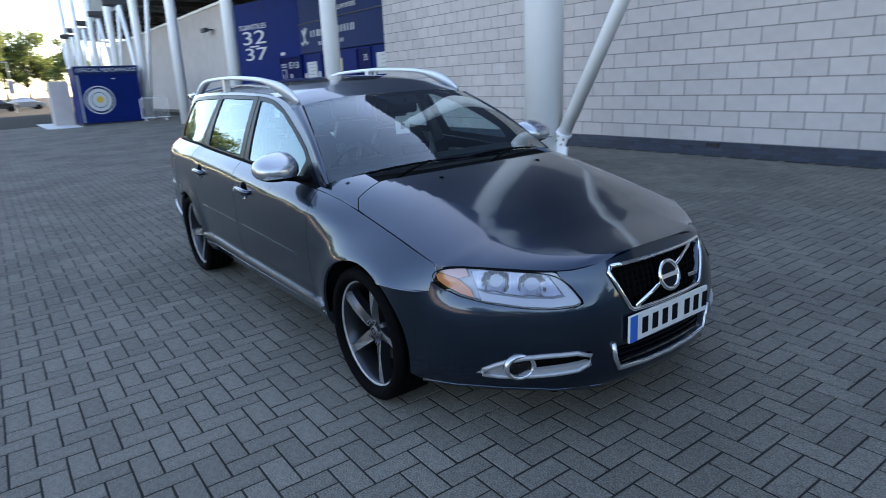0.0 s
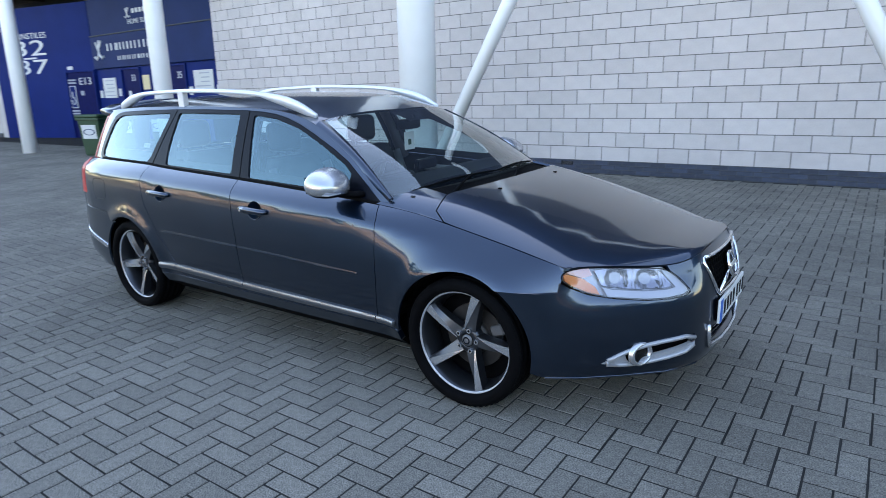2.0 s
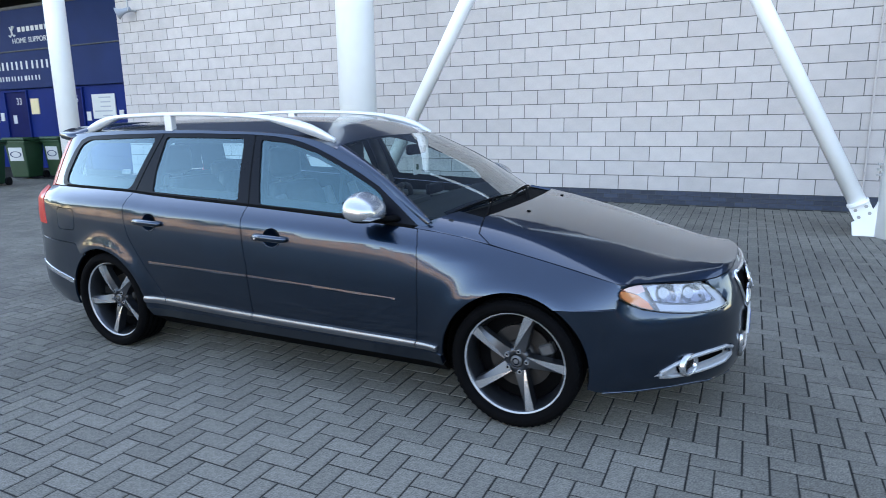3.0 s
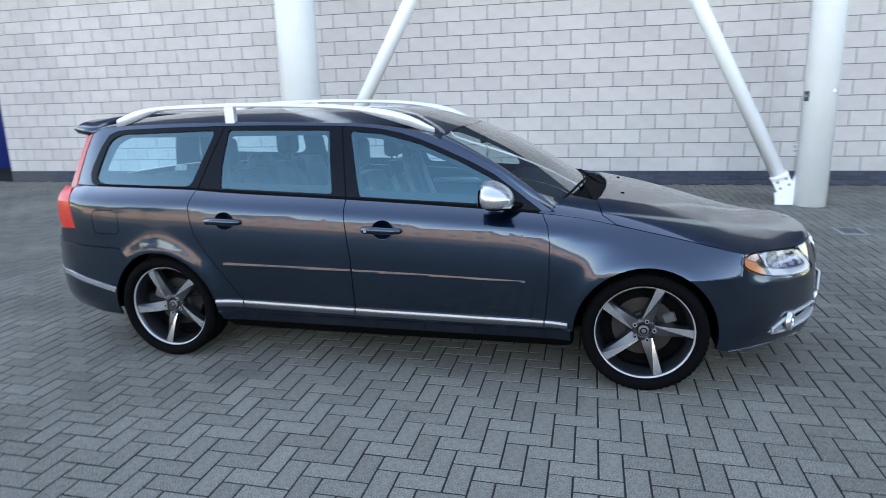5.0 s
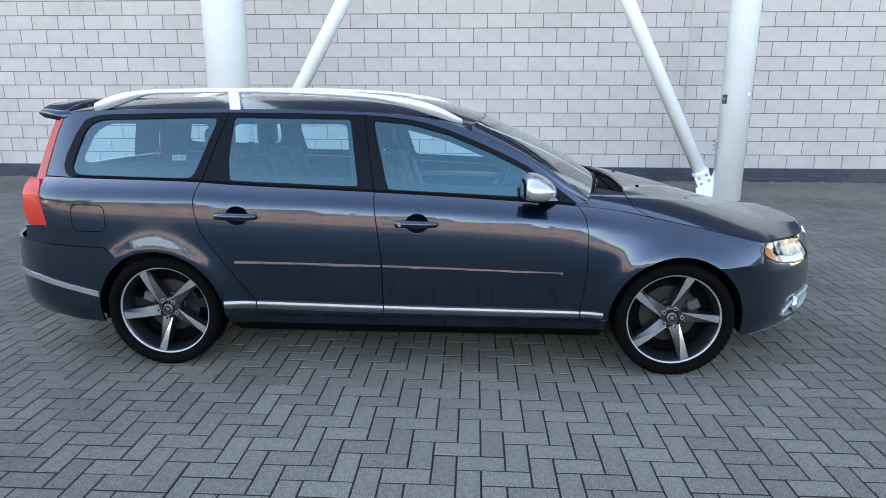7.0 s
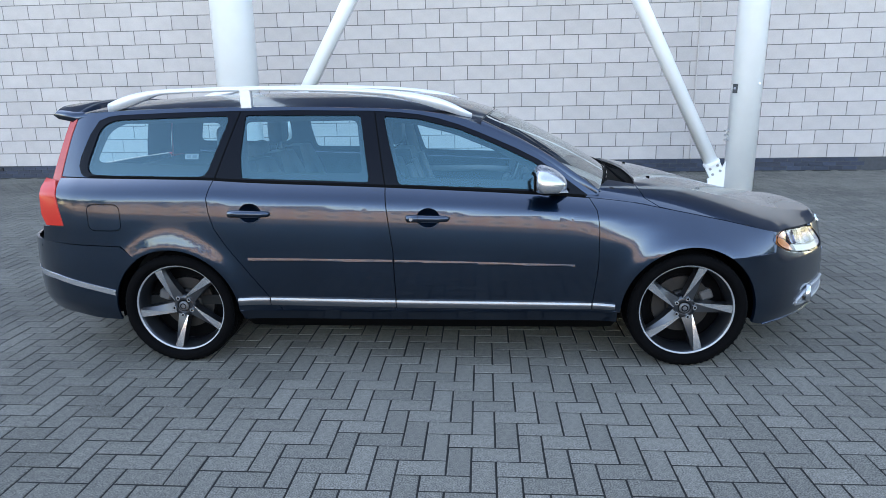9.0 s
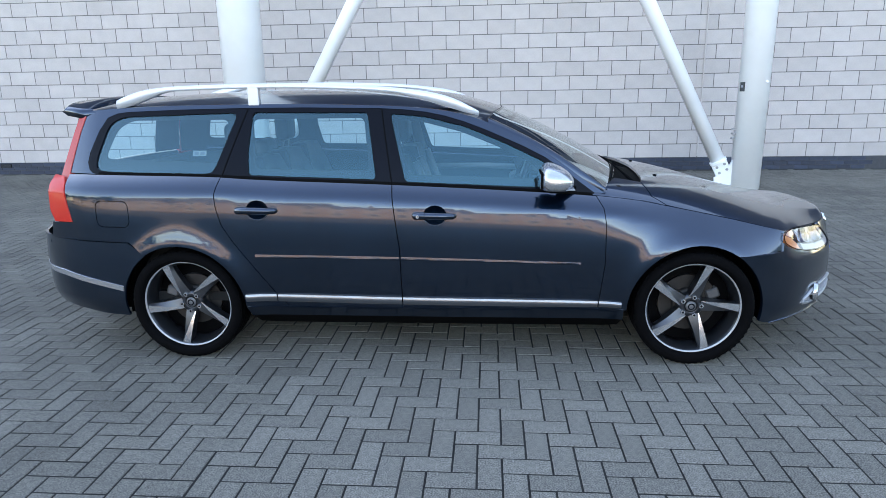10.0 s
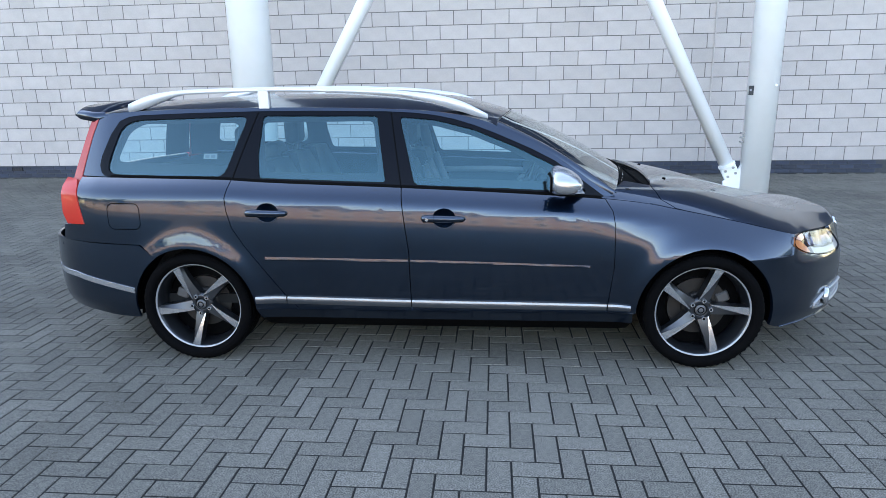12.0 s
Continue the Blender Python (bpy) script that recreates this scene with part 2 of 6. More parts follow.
rw = tagged(mesh_ob("wall_recess_side", box(-27.2, -26.55, 7.82, 8.2, 0.0, 5.3), M_GREYWALL), "narrow grey wall end beside the blue turnstile wall", "wall", kind="structure")
back = tagged(mesh_ob("wall_stand_back", box(-64, 30, 24.02, 24.3, 0.0, 14.0), M_CONC), "plain rear wall closing the stand", "wall", kind="structure")

# steel trusses under the stand
for i in range(9):
    x = -58 + i * 5.6
    tr = thing("roof_truss", "dark steel truss under the stadium stand", "truss", group="trusses under the stand")
    part("top_chord", box(x - 0.09, x + 0.09, 4.2, 11.5, 6.12, 6.36), M_STEELDARK, tr)
    bm = bmesh.new()
    add_tube(bm, (x, 4.2, 6.1), (x, 11.0, 5.45), 0.07, seg=8)
    part("bottom_chord", bm, M_STEELDARK, tr)
    for k in range(4):
        ya = 5.0 + k * 1.5
        part("brace", tube((x, ya, 6.12), (x, ya + 0.75, 6.1 - 0.0956 * (ya + 0.75 - 4.2)), 0.04, seg=8), M_STEELDARK, tr)

# ---- blue turnstile wall: a straight length and an oblique one ----
BLUE_Y = 9.0
blue = tagged(mesh_ob("wall_turnstile", box(-21.2, WALL_X0 + 0.4, BLUE_Y, 9.3, 0.0, 2.69), M_BLUE), "royal blue painted turnstile wall with navy doorways", "wall", kind="structure")
part("fascia_panel", box(-21.15, WALL_X0 + 0.39, BLUE_Y - 0.10, BLUE_Y + 0.2, 2.692, 3.80, 0.01), M_BLUEDK, blue, "dark blue sign panel")
part("fascia_panel", box(-21.15, WALL_X0 + 0.39, BLUE_Y - 0.06, BLUE_Y + 0.2, 3.84, 5.05, 0.01), M_BLUEDK, blue, "upper dark blue sign panel")
part("panel_trim", box(-21.15, WALL_X0 + 0.39, BLUE_Y - 0.13, BLUE_Y + 0.1, 3.802, 3.838, 0.006), M_STEELDARK, blue, "folded metal trim")
part("top_trim", box(-21.2, WALL_X0 + 0.39, BLUE_Y - 0.08, BLUE_Y + 0.2, 5.052, 5.14), M_STEELDARK, blue)


def face_y(x, z, y):
    return pose(x, y, z, 90, 0, 0)


def doorway(parent, x0, x1, top, y, name="doorway"):
    part(name, box(x0, x1, y - 0.012, y + 0.002, gz(y), top), M_NAVY, parent, "navy blue turnstile doorway")
    for s in (x0 - 0.05, x1 + 0.001):
        part("door_jamb", box(s, s + 0.05, y - 0.06, y + 0.001, gz(y), top + 0.05, 0.004), M_BLUE, parent)
    part("door_head", box(x0, x1, y - 0.06, y - 0.013, top, top + 0.05, 0.004), M_BLUE, parent)


for x0, x1, num in ((-19.40, -18.30, "33"), (-16.55, -15.62, "35")):
    doorway(blue, x0, x1, 2.60, BLUE_Y)
    text_part("number", num, 0.30, blue, face_y((x0 + x1) / 2 + 0.12, 2.30, BLUE_Y - 0.018))


def notice(parent, x0, x1, z0, z1, y, material=M_PAPER, lines=5, seed=3):
    rng = random.Random(seed)
    pn = part("notice", box(x0, x1, y - 0.03, y - 0.001, z0, z1, 0.006), material, parent, "printed notice board with unreadable small print")
    for k in range(lines):
        zz = z1 - (z1 - z0) * (0.14 + 0.74 * k / max(lines - 1, 1))
        xa = x0 + (x1 - x0) * rng.uniform(0.08, 0.45)
        part("print_bar", box(xa, x1 - (x1 - x0) * rng.uniform(0.08, 0.2), y - 0.033, y - 0.0302, zz - 0.018, zz + 0.018), M_PRINT, pn)


notice(blue, -20.80, -19.92, 1.66, 2.36, BLUE_Y)
notice(blue, -15.20, -14.20, 1.72, 2.42, BLUE_Y, seed=5)
for x, z in ((-21.02, 1.80), (-19.72, 1.84), (-15.42, 1.80), (-13.98, 1.82), (-19.05, 1.75)):
    part("small_sign", box(x - 0.09, x + 0.09, BLUE_Y - 0.02, BLUE_Y - 0.001, z - 0.13, z + 0.13), M_PAPER, blue, "small white sign")
part("small_sign", box(-18.15, -17.75, BLUE_Y - 0.02, BLUE_Y - 0.001, 1.90, 2.38), M_CREAM, blue, "cream notice")

# sponsor's mark and words, as plain bars
yb = BLUE_Y - 0.10


def mark(parent, x, z, s, y):
    bm = bmesh.new()
    for pts in ([(-0.9, -0.7), (-0.55, -0.95), (-0.1, -0.55), (0.1, 0.3), (0.25, 0.95)], [(-0.5, 0.75), (-0.15, 0.1), (0.1, -0.45), (0.5, -0.9), (0.9, -0.7)], [(0.75, 0.85), (0.3, 0.35), (-0.2, 0.1)]):
        add_path(bm, [(x + s * a_, y - 0.01, z + s * b_) for a_, b_ in pts], s * 0.13, 6)
    part("sign_mark", bm, M_LETTER, parent, "white curved emblem")


mark(blue, -20.62, 3.34, 0.34, yb)
x = -20.05
for w in (0.55, 0.30, 0.5, 0.5, 0.55, 0.5, 0.5, 0.40):
    for p_ in (0.0, 0.62):
        part("sign_bar", box(x + p_ * (w - 0.12), x + p_ * (w - 0.12) + 0.075, yb - 0.012, yb - 0.001, 3.27, 3.51), M_LETTER, blue)
    x += w if w != 0.5 else 0.48
x = -19.40
for w in (0.32, 0.3, 0.32, 0.34, 0.2, 0.34, 0.36):
    for p_ in (0.0, 0.6):
        part("sign_bar", box(x + p_ * (w - 0.09), x + p_ * (w - 0.09) + 0.05, yb - 0.012, yb - 0.001, 2.93, 3.07), M_LETTER, blue)
    x += w
mark(blue, -18.52, 4.42, 0.17, BLUE_Y - 0.06)
for k in range(7):
    part("sign_bar", box(-18.22 + 0.22 * k, -18.08 + 0.22 * k, BLUE_Y - 0.072, BLUE_Y - 0.061, 4.38, 4.52), M_LETTER, blue)
text_part("sign_text", "HOME", 0.22, blue, face_y(-18.21, 4.12, BLUE_Y - 0.066), width=0.68)
text_part("sign_text", "SUPPORTERS", 0.22, blue, face_y(-17.05, 4.12, BLUE_Y - 0.066), width=1.40)

OB_A, OB_B = Vector((-26.5, 7.75, 0)), Vector((-21.2, 8.95, 0))
ob_dir = math.degrees(math.atan2((OB_B - OB_A).y, (OB_B - OB_A).x))
OB = pose(OB_A.x, OB_A.y, 0, 0, 0, ob_dir)
ob_len = (OB_B - OB_A).length
oblique = tagged(mesh_ob("wall_turnstile_oblique", box(0, ob_len, 0, 0.3, 0.0, 5.05), M_BLUE), "royal blue wall with large white turnstile numbers", "wall", kind="structure")
oblique.matrix_world = OB
text_part("sign_text", "TURNSTILES", 0.30, oblique, face_y(2.05, 4.02, -0.004), width=2.15)
text_part("number", "32", 0.80, oblique, face_y(2.08, 3.55, -0.004), width=1.75)
part("number_dash", box(1.72, 2.42, -0.008, -0.0005, 3.18, 3.24), M_LETTER, oblique)
text_part("number", "37", 0.76, oblique, face_y(2.12, 2.86, -0.004), width=1.70)
doorway(oblique, 3.95, 5.35, 2.62, 0.0)
text_part("number", "E13", 0.36, oblique, face_y(4.86, 2.28, -0.018), width=0.62)
sg = part("access_sign", box(3.98, 4.30, -0.03, -0.0125, 1.32, 2.14), M_LETTER, oblique, "white-framed access sign")
part("sign_field", box(4.0, 4.28, -0.033, -0.0305, 1.345, 2.115), M_BLUE, sg)
bm = bmesh.new()
c = Vector((4.13, -0.036, 1.58))
add_path(bm, [c + Vector((0.085 * math.cos(radians(t_)), 0, 0.12 * math.sin(radians(t_)))) for t_ in range(-200, 41, 20)], 0.014, 6)
add_path(bm, [(4.11, -0.036, 1.93), (4.12, -0.036, 1.72), (4.19, -0.036, 1.71), (4.23, -0.036, 1.52)], 0.018, 6)
part("pictogram", bm, M_LETTER, sg)
for z in (2.24, 2.34, 1.22, 1.12):
    part("sign_bar", box(3.95, 4.36, -0.022, -0.0125, z - 0.03, z + 0.03), M_PRINT, oblique)
part("small_sign", box(4.55, 4.72, -0.022, -0.0125, 1.78, 1.95), M_PRINT, oblique)
part("small_sign", box(4.02, 4.3, -0.022, -0.0005, 2.72, 2.84), M_LETTER, oblique)

# ---- white columns and raking struts ----
COL_Y = 4.78


def column(x, r, label, top=9.5, g="columns along the stand"):
    c_ = thing("column", label, "column", pose(x, COL_Y, gz(COL_Y) - 0.012), g)
    part("shaft", tube((0, 0, 0), (0, 0, top), r, seg=48), M_WHITE, c_, smooth=False)
    c_.children[0].data.polygons.foreach_set("use_smooth", [len(p_.vertices) == 4 for p_ in c_.children[0].data.polygons])
    return c_


def strut(parent, foot, head, r):
    """A raking tube with an end collar, bolted to a gusset at the column's foot."""
    f_, h_ = Vector(foot), Vector(head)
    d = (h_ - f_).normalized()
    s = part("strut", tube(f_ + d * 0.02, h_, r, seg=28), M_WHITE, parent, "slanting white steel strut")
    s.data.polygons.foreach_set("use_smooth", [len(p_.vertices) == 4 for p_ in s.data.polygons])
    part("collar", tube(f_ - d * 0.012, f_ + d * 0.022, r * 1.22, seg=28), M_WHITE, s)
    q = Matrix.Translation(f_) @ d.to_track_quat("Z", "Y").to_matrix().to_4x4()
    side = q.to_3x3() @ Vector((1, 0, 0))
    ang = math.atan2(d.x, d.z)
    rot = Matrix.Translation(f_) @ Matrix.Rotation(ang, 4, "Y")
    bm_ = box(-0.105, 0.105, -0.02, 0.02, -0.20, -0.012, 0.004)
    bmesh.ops.transform(bm_, matrix=rot, verts=bm_.verts)
    pl = part("end_plate", bm_, M_WHITE, s)
    for u in (-0.055, 0.055):
        for v in (-0.15, -0.065):
            bm_ = tube((u, -0.036, v), (u, -0.018, v), 0.019, seg=6)
            bmesh.ops.transform(bm_, matrix=rot, verts=bm_.verts)
            part("bolt", bm_, M_BOLT, s)


zf = gz(COL_Y)
c_right = column(3.87, 0.192, "white painted steel column with a small dark plate")
APEX = Vector((0.405, COL_Y, 6.06))
strut(c_right, Vector((3.49 - 3.87, 0, 0.51 - zf)), APEX + Vector((0.24, 0, 0)) - Vector((3.87, COL_Y, zf)), 0.093)
bm = bmesh.new()
for yy in (-0.018, 0.018):
    pts = [(-0.40, 0.0), (-0.15, 0.0), (-0.15, 0.55), (-0.20, 0.38), (-0.24, 0.29), (-0.38, 0.18), (-0.42, 0.16)]
    bm.faces.new([bm.verts.new((u, yy, v)) for u, v in pts])
bm.verts.ensure_lookup_table()
k = 7
for i in range(k):
    bm.faces.new((bm.verts[i], bm.verts[(i + 1) % k], bm.verts[k + (i + 1) % k], bm.verts[k + i]))
bmesh.ops.recalc_face_normals(bm, faces=bm.faces)
part("gusset", bm, M_WHITE, c_right, "white gusset plate at the column foot")
bm = box(-0.038, 0.038, -0.010, 0.004, 1.32, 1.44, 0.003)
bmesh.ops.transform(bm, matrix=pose(-0.176, -0.075, 0, 0, 0, -67), verts=bm.verts)
idp = part("id_plate", bm, M_STEELDARK, c_right, "small dark number plate")
bm = box(-0.018, 0.018, -0.0125, -0.0102, 1.37, 1.40)
bmesh.ops.transform(bm, matrix=pose(-0.176, -0.075, 0, 0, 0, -67), verts=bm.verts)
part("plate_bar", bm, M_PRINT, idp)
part("lug", tube((0.09, -0.19, 1.44), (0.10, -0.168, 1.44), 0.016, seg=10), M_WHITE, c_right)
for z in (0.70, 0.76, 0.82):
    part("cleat", box(-0.235, -0.185, -0.03, 0.03, z - 0.012, z + 0.012, 0.003), M_BOLT, c_right)

c_left = column(-3.13, 0.285, "thick white painted steel column")
strut(c_left, Vector((-2.72 + 3.13, 0, 0.60 - zf)), APEX - Vector((-3.13, COL_Y, zf)), 0.098)
bm = bmesh.new()
for yy in (-0.018, 0.018):
    pts = [(0.46, 0.0), (0.2, 0.0), (0.2, 0.66), (0.24, 0.48), (0.29, 0.40), (0.42, 0.30), (0.48, 0.27)]
    bm.faces.new([bm.verts.new((u, yy, v)) for u, v in pts])
bm.verts.ensure_lookup_table()
for i in range(7):
    bm.faces.new((bm.verts[i], bm.verts[(i + 1) % 7], bm.verts[7 + (i + 1) % 7], bm.verts[7 + i]))
bmesh.ops.recalc_face_normals(bm, faces=bm.faces)
part("gusset", bm, M_WHITE, c_left, "white gusset plate at the column foot")
for x in (-10.1, -17.2, -24.1, -31.0, -38.0, -45.0, -52.0, -59.0):
    c_ = column(x, 0.19 if x > -20 else 0.2, "white painted steel column along the stand")
    if x < -27:
        part("strut", tube((0.35, 0, 0.4), (3.3, 0, 5.8), 0.1, seg=16), M_WHITE, c_, "slanting white steel strut", smooth=True)
        part("strut", tube((-0.35, 0, 0.4), (-3.3, 0, 5.8), 0.1, seg=16), M_WHITE, c_, "slanting white steel strut", smooth=True)

# ---- fittings on the wall ----
co_ = thing("conduit", "thin pale conduit fixed up the block wall", "pipe", pose(3.78, WALL_Y, 0.4))
part("pipe", tube((0, -0.016, 0), (0, -0.016, 7.0), 0.012, seg=10), M_BLOCK_ONE, co_)
for z in (0.3, 1.3, 2.3, 3.3):
    part("clip", box(-0.02, 0.02, -0.03, 0.0, z, z + 0.02, 0.002), M_BLOCK_ONE, co_)
for x in (-8.39, -1.42):
    ab = thing("air_brick", "black plastic air brick in the wall plinth", "vent", pose(x, WALL_Y - 0.008, 0.325), "air bricks")
    part("frame", box(-0.105, 0.105, -0.012, 0.0, -0.032, 0.032, 0.003), M_BLACK, ab)
    for k in range(4):
        part("slat", box(-0.09, 0.09, -0.016, -0.0125, -0.024 + 0.014 * k, -0.018 + 0.014 * k), M_STEELDARK, ab)
horn = thing("loudspeaker", "grey horn loudspeaker on a wall bracket", "loudspeaker", pose(-10.05, WALL_Y, 3.95))
part("bracket", box(-0.03, 0.03, -0.22, 0.0, -0.02, 0.02, 0.004), M_BOLT, horn)
part("arm", tube((0, -0.2, 0.02), (0, -0.2, 0.30), 0.015, seg=8), M_BOLT, horn)
hm = Matrix.Translation((-0.06, -0.20, 0)) @ Vector((-0.75, -0.55, -0.35)).to_track_quat("Z", "Y").to_matrix().to_4x4()
part("horn", add_lathe(bmesh.new(), [(0.0, -0.10), (0.05, -0.10), (0.055, 0.0), (0.06, 0.06), (0.09, 0.14), (0.13, 0.2), (0.125, 0.2), (0.08, 0.13), (0.03, 0.02), (0.0, 0.02)], hm, 20), M_PRINT, horn, smooth=True)
cam_ = thing("security_camera", "dark security camera on a wall bracket", "camera", pose(-28.8, 7.8, 4.28))
part("bracket", box(-0.06, 0.06, -0.35, 0.0, -0.03, 0.03, 0.005), M_STEELDARK, cam_)
part("housing", box(-0.42, 0.28, -0.50, -0.30, -0.12, 0.05, 0.03), M_STEELDARK, cam_)
part("hood", box(-0.48, 0.30, -0.53, -0.27, 0.052, 0.075, 0.008), M_PRINT, cam_)

# ---- wheelie bins, kiosk, barrier ----


def wheelie_bin(x, y, turn, label):
    b_ = thing("wheelie_bin", label, "bin", pose(x, y, gz(y), 0, 0, turn), "wheelie bins")
    bm_ = bmesh.new()
    lo, hi = ((-0.24, 0.24, -0.25, 0.25), (-0.29, 0.29, -0.33, 0.33))
    vs = []
    for (a0, a1, b0, b1), z in ((lo, 0.05), (hi, 0.96)):
        vs.append([bm_.verts.new(p_) for p_ in ((a0, b0, z), (a1, b0, z), (a1, b1, z), (a0, b1, z))])
    for k_ in range(4):
        bm_.faces.new((vs[0][k_], vs[0][(k_ + 1) % 4], vs[1][(k_ + 1) % 4], vs[1][k_]))
    bm_.faces.new(vs[0][::-1])
    bm_.faces.new(vs[1])
    bmesh.ops.bevel(bm_, geom=list(bm_.edges), offset=0.03, segments=2, affect="EDGES", profile=0.5)
    part("body", bm_, M_BIN, b_)
    part("rim", box(-0.315, 0.315, -0.355, 0.355, 0.93, 0.985, 0.012), M_BIN, b_)
    lid = box(-0.32, 0.32, -0.37, 0.40, 0.987, 1.07, 0.03)
    part("lid", lid, M_BIN, b_, "dark green lid")
    part("handle", tube((-0.27, 0.44, 0.98), (0.27, 0.44, 0.98), 0.016, seg=8), M_BIN, b_)
    lb_ = part("sticker", box(-0.19, 0.19, -0.256, -0.246, 0.50, 0.84), M_PAPER, b_, "white printed sticker")
    lb_.data.transform(Matrix.Rotation(radians(5), 4, "X"))
    lb_.location = (0, 0.0, 0.0)
    bm_ = bmesh.new()
    add_lathe(bm_, [(0.13, -0.002), (0.16, -0.002), (0.16, 0.002), (0.13, 0.002)], pose(0, -0.3165, 0.64, 95) @ Matrix.Diagonal((1, 0.5, 1, 1)), 24, True)
    part("sticker_ring", bm_, M_BLUEDK, lb_)
    for s in (-0.27, 0.27):
        part("wheel", tube((s - 0.025, 0.30, 0.1), (s + 0.025, 0.30, 0.1), 0.1, seg=20), M_BLACK, b_)
    return b_


wheelie_bin(-13.55, 4.95, 26, "green plastic wheelie bin with a white sticker by the column")
wheelie_bin(-14.60, 6.50, 18, "green plastic wheelie bin with a white sticker")
wheelie_bin(-14.0, 7.10, 8, "green plastic wheelie bin beside the turnstiles")

kiosk = thing("kiosk", "closed royal blue merchandise kiosk with a round badge", "kiosk", pose(-30.2, 3.0, gz(3.0)))
part("cabin", box(-2.3, 0, -1.36, 1.36, 0.06, 2.62, 0.02), M_BLUE, kiosk)
part("skid", box(-2.2, -0.05, -1.3, 1.3, -0.03, 0.058), M_STEELDARK, kiosk)
part("sign_band", box(-0.3, 0.03, -1.38, 1.38, 2.28, 2.66, 0.01), M_BLUEDK, kiosk, "dark blue sign band")
part("shutter_edge", box(0.002, 0.012, -1.30, -1.22, 0.1, 2.26), M_PRINT, kiosk)
text_part("sign_text", "OFFICIAL", 0.24, kiosk, pose(0.035, -0.80, 2.47, 90, 0, 90), width=0.95)
text_part("sign_text", "MERCHANDISE", 0.24, kiosk, pose(0.035, 0.52, 2.47, 90, 0, 90), width=1.50)
for r0, r1, m_, d in ((0.0, 0.65, M_LETTER, 0.004), (0.0, 0.60, M_BLUEDK, 0.008), (0.0, 0.52, M_LETTER, 0.012), (0.0, 0.36, M_BLUEDK, 0.016), (0.0, 0.33, M_LETTER, 0.020)):
    part("badge_disc", tube((0.0005, -0.48, 1.12), (d, -0.48, 1.12), r1, seg=40), m_, kiosk, "round white and blue badge ring" if r1 > 0.6 else "")
part("badge_centre", tube((0.0005, -0.46, 1.14), (0.024, -0.46, 1.14), 0.17, seg=7), M_YELLOW, kiosk, "yellow badge centre")
part("wall_light", box(0.001, 0.03, 0.18, 0.30, 2.05, 2.10), M_PAPER, kiosk)

cab = tagged(mesh_ob("cabinet", box(-34.0, -32.6, 0.75, 1.6, gz(1), 2.15, 0.02), M_GREYWALL), "pale grey steel cabinet behind the kiosk", "cabinet")
sheet = tagged(mesh_ob("floor_sheet", box(-36.0, -29.3, 0.15, 1.55, gz(0.8) - 0.015, gz(0.8) + 0.03, 0.005), M_SHEET), "pale flat board lying on the paving", "board")
bar_ = thing("crowd_barrier", "pale galvanised crowd barrier", "barrier", pose(-29.6, 4.75, gz(4.75)))
bm = bmesh.new()
add_path(bm, [(0, -0.6, 0.14), (0, -0.6, 1.0), (0, -0.52, 1.07), (0, 0.52, 1.07), (0, 0.6, 1.0), (0, 0.6, 0.14), (0, -0.6, 0.14)], 0.02, 8)
part("frame", bm, M_WHITE, bar_)
for k in range(8):
    part("bar", tube((0, -0.47 + 0.134 * k, 0.14), (0, -0.47 + 0.134 * k, 1.07), 0.009, seg=6), M_WHITE, bar_)
for s in (-0.45, 0.45):
    part("foot", box(-0.3, 0.3, s - 0.025, s + 0.025, 0.0, 0.04), M_WHITE, bar_)
    part("leg", tube((0, s, 0.03), (0, s, 0.16), 0.02, seg=8), M_WHITE, bar_)

mh = thing("manhole_cover", "grey cast iron drain cover in the paving", "drain cover", pose(3.80, 3.2, gz(3.2), math.degrees(math.atan(SLOPE))))
part("frame", box(-0.13, 0.13, -0.17, 0.17, -0.012, 0.004, 0.002), M_CONC, mh)
part("lid", box(-0.10, 0.10, -0.13, 0.13, -0.01, 0.008, 0.002), M_IRON, mh)
for k in range(5):
    part("rib", box(-0.085, 0.085, -0.11 + 0.048 * k, -0.092 + 0.048 * k, 0.0075, 0.011), M_IRON, mh)

# ---- far off: trees, parked cars, terrace across the road ----


